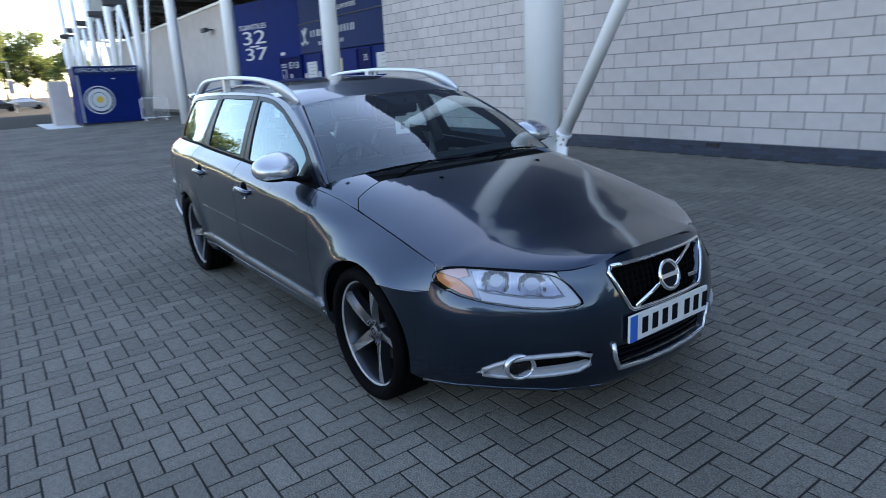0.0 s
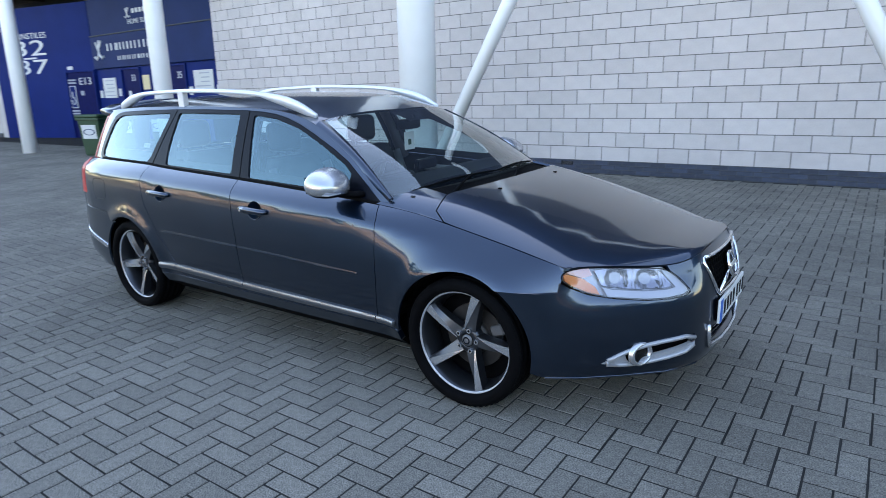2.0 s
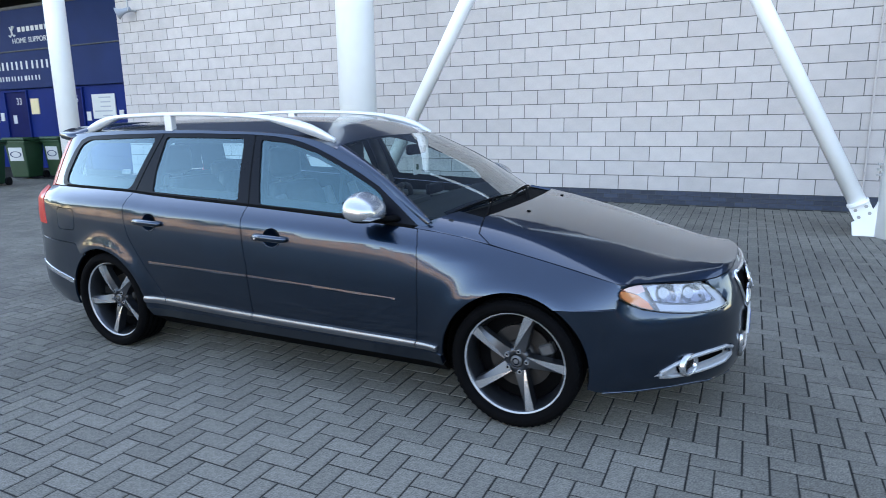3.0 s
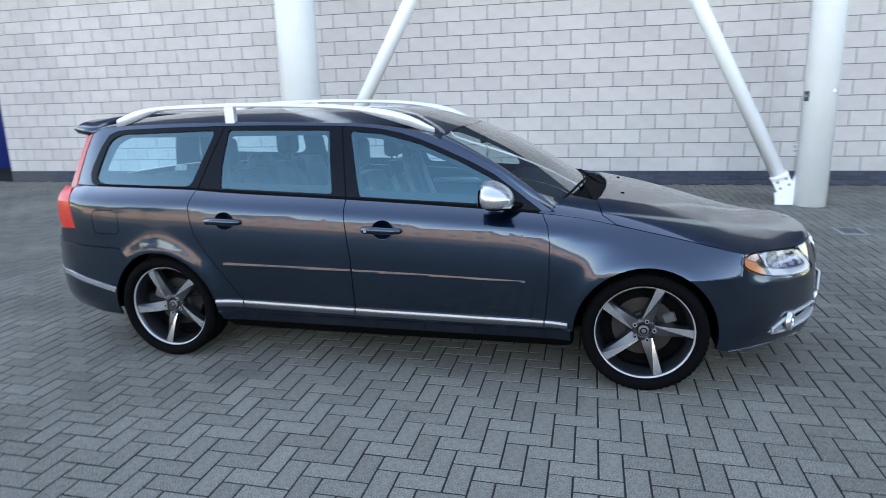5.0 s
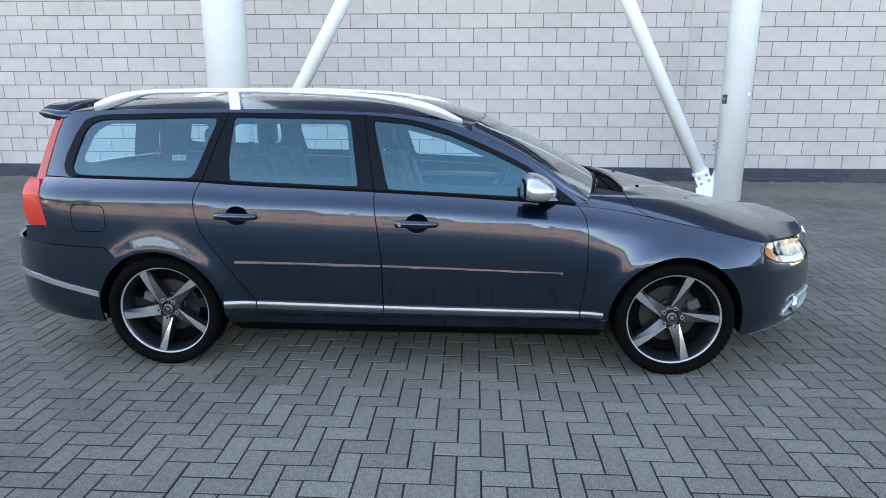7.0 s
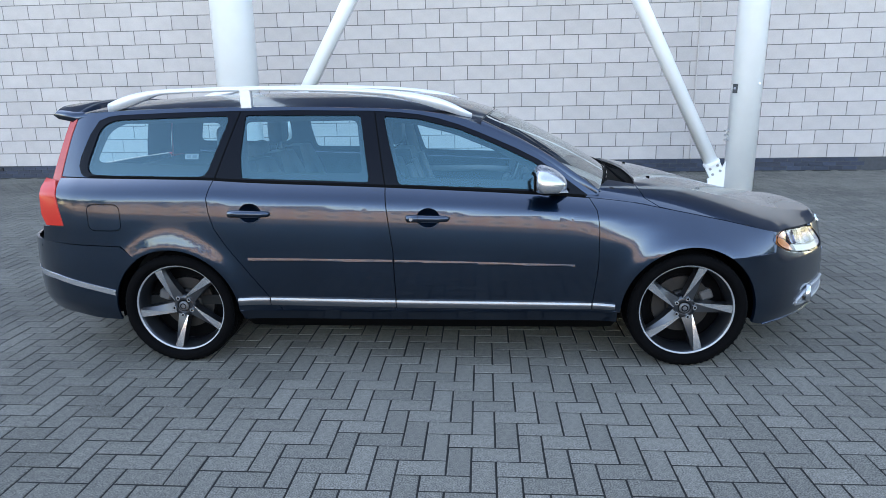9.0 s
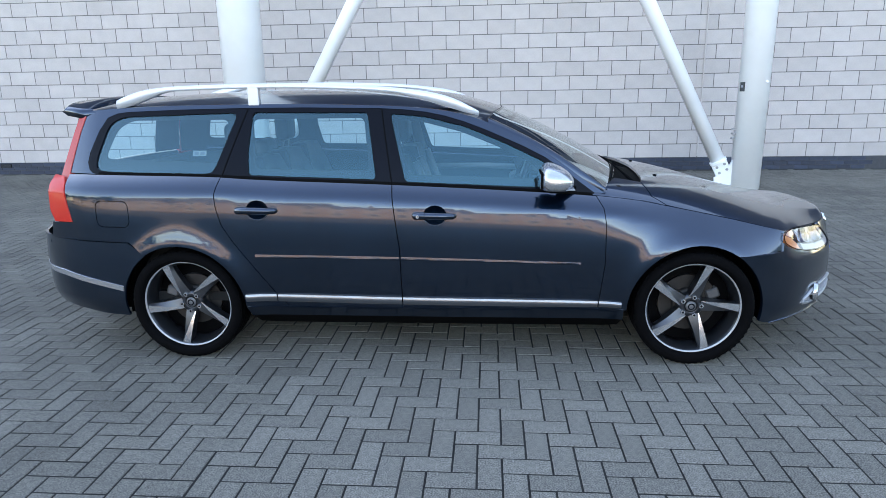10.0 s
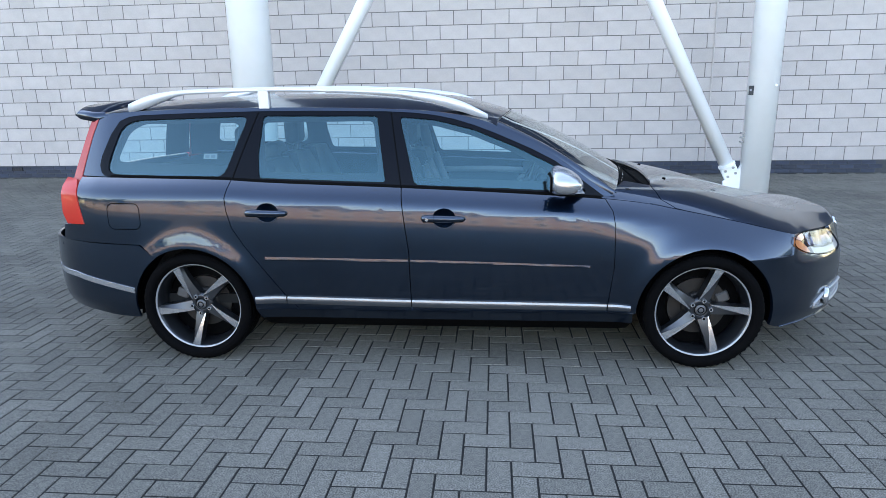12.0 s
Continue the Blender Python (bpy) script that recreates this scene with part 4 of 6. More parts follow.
def dense(loop, step):
    out = []
    for i_ in range(len(loop)):
        a_, b_ = Vector(loop[i_]), Vector(loop[(i_ + 1) % len(loop)])
        k_ = max(1, int((b_ - a_).length / step))
        out += [a_.lerp(b_, j_ / k_) for j_ in range(k_)]
    return out


def smooth_loop(loop, rounds=1):
    """Round off the corners of a loop (corner cutting)."""
    p = [Vector(v) for v in loop]
    for _ in range(rounds):
        q = []
        for i_ in range(len(p)):
            a_, b_ = p[i_], p[(i_ + 1) % len(p)]
            q += [a_.lerp(b_, 0.25), a_.lerp(b_, 0.75)]
        p = q
    return p


def round_loop(loop, r_):
    """Round every corner of a loop with about the radius r_."""
    p = [Vector(v) for v in loop]
    out = []
    for i_ in range(len(p)):
        a_, b_, c_ = p[i_ - 1], p[i_], p[(i_ + 1) % len(p)]
        u_ = b_ + (a_ - b_) * min(.45, r_ / max((a_ - b_).length, 1e-6))
        w_ = b_ + (c_ - b_) * min(.45, r_ / max((c_ - b_).length, 1e-6))
        out += [tuple(u_ * (1 - k_) ** 2 + b_ * 2 * k_ * (1 - k_) + w_ * k_ ** 2) for k_ in (0, .25, .5, .75, 1)]
    return out


def patch_mesh(name, loop, mapf, out, step=0.05, holes=(), rim=0.014, gap=0.0, side=1, step2=None):
    """A curved panel: a plane outline, cut into a fine grid, laid on a surface, with a folded rim."""
    bm_ = bmesh.new()
    loops = [inset_loop(loop, gap) if gap else [Vector(v) for v in loop]] + [[Vector(v) for v in h_] for h_ in holes]
    edges = []
    for lp_ in loops:
        lp_ = dense(lp_, step)
        vs = [bm_.verts.new((v.x, v.y, 0)) for v in lp_]
        edges += [bm_.edges.new((vs[i_], vs[(i_ + 1) % len(vs)])) for i_ in range(len(vs))]
    bmesh.ops.triangle_fill(bm_, edges=edges, use_beauty=True, normal=(0, 0, 1))
    for ax, st in ((0, step), (1, step2 or step)):
        cs = [v.co[ax] for v in bm_.verts]
        g0, g1 = min(cs), max(cs)
        for k_ in range(int(g0 / st) - 1, int(g1 / st) + 2):
            c_ = k_ * st + 0.0007
            if g0 < c_ < g1:
                co_v, no_v = Vector((0, 0, 0)), Vector((0, 0, 0))
                co_v[ax], no_v[ax] = c_, 1
                bmesh.ops.bisect_plane(bm_, geom=list(bm_.verts) + list(bm_.edges) + list(bm_.faces), dist=1e-6, plane_co=co_v, plane_no=no_v)
    bm_.verts.index_update()
    uv = [(v.co.x, v.co.y) for v in bm_.verts]
    faces = [[v.index for v in f_.verts] for f_ in bm_.faces]
    bound = [(e_.verts[0].index, e_.verts[1].index, e_.link_faces[0].calc_center_median()) for e_ in bm_.edges if len(e_.link_faces) == 1]
    bm_.free()
    out = Vector(out)
    e = 0.0015
    P_, N_ = [], []
    for u, v in uv:
        p = mapf(u, v)
        n_ = (mapf(u + e, v) - mapf(u - e, v)).cross(mapf(u, v + e) - mapf(u, v - e))
        n_ = n_.normalized() if n_.length > 1e-12 else out.normalized()
        if n_.dot(out) < 0:
            n_ = -n_
        P_.append(p)
        N_.append(n_)
    if rim:
        idx, away = {}, {}
        for a_, b_, c_ in bound:
            o_ = (P_[a_] + P_[b_]) / 2 - mapf(c_.x, c_.y)
            t_ = (P_[b_] - P_[a_]).normalized()
            o_ = o_ - t_ * o_.dot(t_)
            o_ = (o_ - N_[a_] * o_.dot(N_[a_])).normalized()
            for k_ in (a_, b_):
                away[k_] = away.get(k_, Vector((0, 0, 0))) + o_
        for a_, b_, c_ in bound:
            for k_ in (a_, b_):
                if k_ not in idx:
                    idx[k_] = len(P_)
                    d_ = (away[k_].normalized() + N_[k_] * .35).normalized()
                    P_ += [P_[k_], P_[k_] - N_[k_] * rim]
                    N_ += [d_, d_]
        for a_, b_, c_ in bound:
            faces.append([idx[a_], idx[b_], idx[b_] + 1, idx[a_] + 1])
    fixed = []
    for f_ in faces:
        g = (P_[f_[1]] - P_[f_[0]]).cross(P_[f_[2]] - P_[f_[0]])
        fixed.append(f_ if g.dot(N_[f_[0]]) >= 0 or len(set(f_)) < 3 else f_[::-1])
    if side < 0:
        P_ = [Vector((p.x, -p.y, p.z)) for p in P_]
        N_ = [Vector((n_.x, -n_.y, n_.z)) for n_ in N_]
        fixed = [f_[::-1] for f_ in fixed]
    me = bpy.data.meshes.new(name)
    me.from_pydata([tuple(p) for p in P_], [], fixed)
    me.polygons.foreach_set("use_smooth", [True] * len(me.polygons))
    me.normals_split_custom_set_from_vertices([tuple(n_) for n_ in N_])
    return me


def panel(name, loop, mapf, out, material, parent, label="", sides=(-1, 1), **kw):
    """The panel on one or both sides of the car; returns the objects."""
    made = []
    for s in sides:
        me = patch_mesh(name, loop, mapf, out, side=s, **kw)
        me.materials.append(material)
        o = new(name, me)
        o.parent = parent if not isinstance(parent, dict) else parent[s]
        if label:
            o["label"] = label
        made.append(o)
    return dict(zip(sides, made))


def off_map(f, d):
    """The surface f moved out sideways by d."""
    def g(u, v):
        p = f(u, v)
        return Vector((p.x, p.y + d, p.z))
    return g


def arch(cx, r, a0, a1, n_=18):
    return [(cx + r * math.cos(radians(a0 + (a1 - a0) * k_ / n_)), HUB_Z + r * math.sin(radians(a0 + (a1 - a0) * k_ / n_))) for k_ in range(n_ + 1)]


def belt(x0, x1, n_, d=0.0):
    return [(x0 + (x1 - x0) * k_ / n_, zq(x0 + (x1 - x0) * k_ / n_) + d) for k_ in range(n_ + 1)]


car = thing("estate_car", "dark grey metallic estate car with silver roof rails on paving", "car", pose(0, 0, gz(0), math.degrees(math.atan(SLOPE))))
OUT, UP, FRONT, REAR = (0, 1, 0.2), (0, 0, 1), (1, 0, 0.1), (-1, 0, 0.1)
SILL = 0.315
A_SEAM = [(.924, .784), (.925, .572), (.90, SILL)]
B_SEAM = [(-.157, .661), (-.152, SILL)]
C_SEAM = [(-1.155, .943), (-1.147, .874), (-1.122, .784), (-1.066, .691), (-.991, .588), (-.899, .458), (-.852, .39), (-.786, SILL)]


def ellipse(cx, cz, a_, b_, n_=20):
    return [(cx + a_ * math.cos(2 * math.pi * k_ / n_), cz + b_ * math.sin(2 * math.pi * k_ / n_)) for k_ in range(n_)]


HAND = {"front": (0.034, 0.836), "rear": (-0.919, 0.866)}
cup_f, cup_r = ellipse(*HAND["front"], .062, .052), ellipse(*HAND["rear"], .062, .052)
front_door = panel("front_door", belt(-.2, .88, 12) + [(.912, .865)] + A_SEAM + B_SEAM[::-1], side_pt, OUT, C_PAINT, car, holes=[cup_f], gap=0.0025, step=0.06, step2=0.03)
rear_door = panel("rear_door", belt(-1.14, -.2, 12) + B_SEAM + C_SEAM[::-1], side_pt, OUT, C_PAINT, car, holes=[cup_r], gap=0.0025, step=0.06, step2=0.03)
flap = []
for cx, cz, a0 in ((-1.680, .879, 0), (-1.802, .879, 90), (-1.800, .806, 180), (-1.678, .806, 270)):
    flap += [(cx + .037 * math.cos(radians(a0 + 18 * k_)), cz + .037 * math.sin(radians(a0 + 18 * k_))) for k_ in range(6)]
quarter = panel("rear_wing", belt(-1.955, -1.14, 8) + C_SEAM + [(-1.034, SILL)] + arch(REAR_X, .352, 0, 123) + [(-1.66, .683), (-1.955, .690), (-2.17, .695), (-2.15, .787), (-1.997, .790), (-2.022, .90), (-2.040, 1.0), (-2.050, 1.045)],
                side_pt, OUT, C_PAINT, car, holes=[flap], gap=0.002, step=0.05, step2=0.03)
panel("fuel_flap", flap, side_pt, OUT, C_PAINT, quarter, gap=0.0045, step=0.05)
wing_top = [(1.0, zq(1.0)), (1.1, zq(1.1)), (1.16, zq(1.16)), (1.2, zq(1.2) - .001), (1.3, zq(1.3) - .001), (1.45, zq(1.45) - .001), (1.6, zq(1.6) - .001), (1.75, zq(1.75) - .001), (1.872, zq(1.872) - .001)]
front_wing = panel("front_wing", [(.88, zq(.88))] + wing_top + [(1.870, .69), (1.858, .622), (1.70, .613)] + arch(HUB_X, .357, 56.5, 180.5) + [(.90, SILL), (.925, .572), (.924, .784), (.912, .865)],
                   side_pt, OUT, C_PAINT, car, gap=0.0012, step=0.05, step2=0.03)
for nm, wing_ in (("front", front_door), ("rear", rear_door)):
    cx, cz = HAND[nm]

    def bowl(u, v, cx=cx, cz=cz):
        p = side_pt(u, v)
        r2 = min(1.0, ((u - cx) / .066) ** 2 + ((v - cz) / .056) ** 2)
        return Vector((p.x, p.y - 0.024 * (1 - r2), p.z))
    panel("handle_recess", ellipse(cx, cz, .0618, .0518), bowl, OUT, C_PAINT, wing_, step=0.015, rim=0)
    for s in (-1, 1):
        bm = bmesh.new()
        yy = side_pt(cx, cz).y
        pts = [(cx - .108, yy - .006, cz), (cx - .105, yy + .014, cz), (cx - .05, yy + .020, cz + .001), (cx + .05, yy + .020, cz - .001), (cx + .096, yy + .013, cz - .003), (cx + .105, yy - .006, cz - .003)]
        add_path(bm, [(a_, s * b_, c_) for a_, b_, c_ in pts], [.0165, .0185, .0185, .0170, .0145, .011], 10)
        bmesh.ops.scale(bm, vec=(1, 1, 1.05), verts=bm.verts)
        h_ob = part("door_handle", bm, C_PAINT, wing_[s], smooth=True)
        h_ob.location.z = -cz * 0.05
        part("recess_rim", add_path(bmesh.new(), [(cx + .0615 * math.cos(radians(a_)), s * (side_pt(cx, cz + .0515 * math.sin(radians(a_))).y + .0008), cz + .0515 * math.sin(radians(a_))) for a_ in range(200, 341, 14)], .0034, 8), C_PAINT, wing_[s], smooth=True)
        if nm == "front":
            part("handle_gap", add_lathe(bmesh.new(), [(.0191, -.0008), (.0199, 0), (.0191, .0008)], pose(cx - .052, s * (yy + .0198), cz + .001, 0, 90, 0), 16), C_PLASTIC, h_ob).location.z = cz * 0.05
            part("door_lock", tube((cx - .088, s * (yy + .030), cz), (cx - .088, s * (yy + .037), cz), .010, .009, seg=14), C_SILVER, h_ob, "small silver lock").location.z = cz * 0.05

# lower strips, mouldings and skirts
strip_top = curve([-1.03, -.85, -.15, .89, 1.02], [.394, .393, .381, .366, .362])
strip_bot = curve([-1.03, -.85, -.15, .89, 1.02], [.352, .350, .338, .330, .330])


def band(x0, x1, lo, hi, n_=8):
    xs = [x0 + (x1 - x0) * k_ / n_ for k_ in range(n_ + 1)]
    return [(x, hi(x)) for x in xs] + [(x, lo(x)) for x in xs[::-1]]


def strip_pt(u, v):
    p = side_pt(u, v)
    k_ = min(max((v - strip_bot(u)) / max(strip_top(u) - strip_bot(u), 1e-4), 0), 1)
    return Vector((p.x, p.y + 0.008 + 0.009 * math.sin(math.pi * (0.08 + 0.84 * k_)), p.z))


for x0, x1, par in ((-.845, -.155, rear_door), (-.149, .897, front_door), (.904, 1.02, front_wing), (-1.022, -.852, quarter)):
    panel("sill_strip", band(x0, x1, strip_bot, strip_top), strip_pt, OUT, C_STRIP, par, "satin silver trim strip", step=0.1, step2=0.006, rim=0.018)
mould_top = curve([-.985, -.14, .82], [.624, .612, .584])
mould_bot = curve([-.985, -.14, .82], [.602, .592, .569])
for x0, x1, par in ((-.95, -.162, rear_door), (-.150, .80, front_door)):
    def ridge(u, v):
        p = side_pt(u, v)
        k_ = (v - mould_bot(u)) / max(mould_top(u) - mould_bot(u), 1e-4)
        return Vector((p.x, p.y + 0.0008 + (0.0027 * (1 - k_) / 0.75 if k_ > .25 else 0.0027 * (.4 + 2.4 * k_)), p.z))
    panel("side_moulding", band(x0, x1, mould_bot, mould_top), ridge, OUT, C_PAINT, par, step=0.1, step2=0.007, rim=0.005)


def skirt_pt(u, v):
    p = side_pt(u, v)
    return Vector((p.x, p.y + .002 - .30 * (.3168 - v), p.z))


panel("side_skirt", [(-1.03, .3168), (1.035, .3168), (1.04, .250), (-1.01, .256)], skirt_pt, OUT, C_PAINT, car, step=0.1, step2=0.02, rim=0.03)


def under_pt(u, v):
    p = side_pt(u, .26)
    return Vector((p.x, p.y - .018 - 1.3 * (.258 - v), v))


panel("skirt_edge", [(-1.01, .258), (1.04, .252), (1.03, .185), (.95, .165), (-.9, .165), (-1.0, .185)], under_pt, OUT, C_PLASTIC, car, "black plastic under the sill", step=0.1, step2=0.03, rim=0.02)

# inner walls of the cabin and dark backing behind the panel gaps
back_loop = belt(-1.94, .95, 20, -.012) + [(1.0, .6), (1.0, .26), (-1.0, .26), (-1.05, .55), (-1.2, .68), (-1.94, .70)]
panel("inner_panel", back_loop, off_map(side_pt, -0.045), OUT, C_CABIN, car, "dark door trim", step=0.12, rim=0)
panel("inner_wing", belt(.95, 1.85, 8, -.02) + [(1.84, .64), (1.62, .66)] + arch(HUB_X, .372, 66, 180) + [(1.0, .3), (.95, .6)], off_map(side_pt, -0.03), OUT, C_PLASTIC, car, step=0.12, rim=0)
panel("inner_wing", [(-2.0, 1.0), (-1.9, 1.02), (-1.3, 1.0), (-.9, .7), (-.8, .33), (-1.03, .32)] + arch(REAR_X, .367, 0, 130) + [(-1.95, .6)], off_map(side_pt, -0.03), OUT, C_PLASTIC, car, step=0.12, rim=0)

# bonnet, cowl and their neighbours
bonnet_half = [(1.215, 0), (1.205, .25), (1.178, .5), (1.155, .60), (1.185, .742), (1.255, .784)] + [(x, yq(x) - .0005) for x in (1.32, 1.4, 1.6, 1.75, 1.84)] + BON_EDGE
bonnet = panel("bonnet", bonnet_half + [(x, -y) for x, y in bonnet_half[::-1] if y > 0], top_pt, UP, C_PAINT, car, sides=(1,), gap=0.0012, step=0.022)[1]
panel("wing_corner", [(.86, yq(.86) - .001), (.93, .735), (.978, .665), (1.012, .600), (1.150, .605), (1.181, .745), (1.25, .7855), (1.2, yq(1.2) - .0005), (1.1, yq(1.1) - .0005), (1.0, yq(1.0) - .0005)], top_pt, UP, C_PAINT, front_wing, step=0.03, step2=0.01)
cowl_h = [(1.235, 0), (1.225, .25), (1.185, .5), (1.135, .66), (1.0, .66), (1.02, .5), (1.075, .25), (1.09, 0)]


def cowl_pt(x, y):
    p = top_pt(x, y)
    return Vector((x, y, p.z - 0.022))


panel("cowl", cowl_h + [(x, -y) for x, y in cowl_h[::-1] if y > 0], cowl_pt, UP, C_PLASTIC, car, "black plastic scuttle panel", sides=(1,), step=0.06, rim=0.03)
for s in (-1, 1):
    for x, y in ((1.30, .33),):
        p = top_pt(x, y)
        part("washer_nozzle", box(x - .011, x + .009, s * y - .009, s * y + .009, p.z - .004, p.z + .006, .003), C_PLASTIC, bonnet)

# glasshouse: black trim with three panes a side, body-coloured frame
trim = [(-1.937, 1.105), (-1.922, 1.068), (-1.90, 1.050), (-1.86, 1.042)] + belt(-1.8, .87, 18, 0.003) + [(.875, .93), (.75, 1.022), (.62, 1.112), (.50, 1.172), (.405, 1.213), (.30, 1.257), (.19, 1.298), (.08, 1.331), (-.03, 1.353), (-.15, 1.367), (-.3, 1.376), (-.7, 1.385), (-1.03, 1.387), (-1.4, 1.383), (-1.72, 1.374), (-1.79, 1.366), (-1.845, 1.345), (-1.888, 1.274), (-1.931, 1.154)]
g_q = round_loop([(-1.889, 1.105), (-1.872, 1.068), (-1.82, 1.056), (-1.187, 1.046), (-1.072, 1.366), (-1.75, 1.350), (-1.83, 1.312)], .05)
g_r = round_loop([(-.990, 1.366), (-.348, 1.357), (-.289, 1.011), (-.99, 1.037), (-1.002, 1.16)], .022)
g_f = round_loop([(-.222, 1.350), (-.03, 1.332), (.187, 1.278), (.405, 1.190), (.60, 1.098), (.665, 1.05), (.622, .962), (-.13, .997)], .022)
wtrim = panel("window_trim", trim, off_map(green_pt, 0.003), OUT, C_TRIM, car, "black window surround", holes=[g_q, g_r, g_f], step=0.08, step2=0.04, rim=0.02)
for nm, lp_ in (("quarter_window", g_q), ("rear_side_window", g_r), ("front_side_window", g_f)):
    for o in panel(nm, [tuple(v) for v in lp_], off_map(green_pt, -0.005), OUT, C_GLASS, car, "lightly tinted side glass", step=0.1, rim=0).values():
        o.visible_shadow = False
gut = [(x, zg(x)) for x in (.93, .88, .82, .72, .615, .51, .406, .32, .228, .1, -.03, -.16, -.3, -.65, -1.0, -1.25, -1.5, -1.75, -1.95)]
top_t = trim[[i_ for i_, v in enumerate(trim) if v == (.875, .93)][0]:] + trim[:4]
frame_loop = gut + [(-1.985, 1.362), (-2.012, 1.27), (-2.04, 1.13), (-2.062, 1.048), (-1.95, 1.047), (-1.86, 1.0445)] + [(x + (-.003 if i_ > 14 else 0), z + .002) for i_, (x, z) in enumerate(top_t[::-1])][3:]
panel("side_frame", frame_loop, green_pt, OUT, C_PAINT, car, step=0.06, step2=0.03, rim=0.02)
for lp_ in ([(-.205, 0.985), (-.199, 0.985), (-.268, 1.375), (-.274, 1.375)], [(-1.143, 1.03), (-1.136, 1.03), (-1.016, 1.384), (-1.023, 1.384)]):
    panel("door_gap", lp_, off_map(green_pt, 0.0045), OUT, C_PLASTIC, wtrim, step=0.1, rim=0.003)
panel("waist_strip", band(-1.86, .86, lambda x: zq(x) - .004, lambda x: zq(x) + .012, 20), off_map(green_pt, 0.008), OUT, C_PLASTIC, car, step=0.1, step2=.02, rim=0.012)

# windscreen, roof and pillars
WS_B = lambda s: Vector((1.088 - .155 * s * s, .768 * s, .990 - .035 * s * s))
WS_H = lambda s: roof_pt(.40 - .085 * s * s, .585 * s) + Vector((0, 0, .002))


def screen_pt(s, t):
    p = WS_B(s).lerp(WS_H(s), t)
    b_ = 0.024 * math.sin(math.pi * min(max(t, 0), 1))
    return p + Vector((b_ * .55, 0, b_ * .8))


sl = [(-1, 0), (1, 0), (1, 1), (-1, 1)]
ws = panel("windscreen", sl, screen_pt, (1, 0, 1), C_SCREEN, car, "clear windscreen", sides=(1,), step=0.1, rim=0)[1]
ws.visible_shadow = False
bm = bmesh.new()
add_path(bm, [screen_pt(k_ / 10, .990) + Vector((-.001, 0, -.003)) for k_ in range(-9, 10)], .0035, 6)
part("screen_seal", bm, C_PLASTIC, ws, "black rubber seal")


def tint_pt(s, t):
    return screen_pt(s, t) - Vector((.006, 0, .008))


panel("screen_band", [(-.84, .0), (.84, .0), (.84, .05), (.6, .07), (-.6, .07), (-.84, .05)], tint_pt, (1, 0, 1), C_TRIM, ws, sides=(1,), step=0.1, rim=0)
panel("screen_band", [(-.14, .80), (.14, .80), (.22, 1), (-.22, 1)], tint_pt, (1, 0, 1), C_TRIM, ws, sides=(1,), step=0.1, rim=0)
for s0, s1, pv in ((-.86, .02, (1.14, -.56)), (-.02, .80, (1.19, .02))):
    blade = [screen_pt(s0 + (s1 - s0) * k_ / 8, .004 + .022 * math.sin(math.pi * k_ / 8)) + Vector((.006, 0, .006)) for k_ in range(9)]
    arm0 = Vector((pv[0], pv[1], top_pt(*pv).z - .030))
    bm = add_path(bmesh.new(), [arm0, arm0.lerp(blade[5], .5) + Vector((0, 0, .006)), blade[5] + Vector((.004, 0, .006))], [.011, .007, .005], 8)
    w_ob = part("wiper", bm, C_PLASTIC, car)
    part("blade", add_path(bmesh.new(), blade, [.003] + [.006] * 7 + [.003], 6), C_PLASTIC, w_ob)
TG = curve([0, .25, .5, .75, 1.0], [.92, .765, .61, .445, .31])


def pillar_pt(u, t):
    a_ = screen_pt(1.0, t)
    g = green_pt(TG(t), zg(TG(t)))
    p = a_.lerp(g, u)
    return p + Vector((.25, .5, .8)) * .012 * (1 - (2 * u - 1) ** 2)


panel("front_pillar", [(0, -.02), (1, -.02), (1, 1), (0, 1)], pillar_pt, (.2, 1, 1), C_PAINT, car, step=0.2, step2=0.08, rim=0.01)
hdr = [(.40 - .085 * (k_ / 8) ** 2 - .005, .585 * k_ / 8) for k_ in range(9)]
roof_side = [(x, green_pt(x, zg(x)).y - .001) for x in (.308, .28, .2, .1, 0, -.2, -.5, -.8, -1.1, -1.4, -1.7, -1.96)]
roof_half = hdr + roof_side + [(-2.0, .4), (-2.02, 0)]
roof = panel("roof", roof_half + [(x, -y) for x, y in roof_half[::-1] if y > 0.001], roof_pt, UP, C_PAINT, car, sides=(1,), step=0.08, step2=0.04)[1]


def liner_pt(x, y):
    p = roof_pt(x, y)
    return Vector((x, y * .97, p.z - .03))


panel("headlining", [(.31, -.52), (.31, .52), (-.2, .58), (-1.9, .54), (-1.9, -.54), (-.2, -.58)], liner_pt, UP, C_LINER, car, sides=(1,), step=0.12, rim=0)

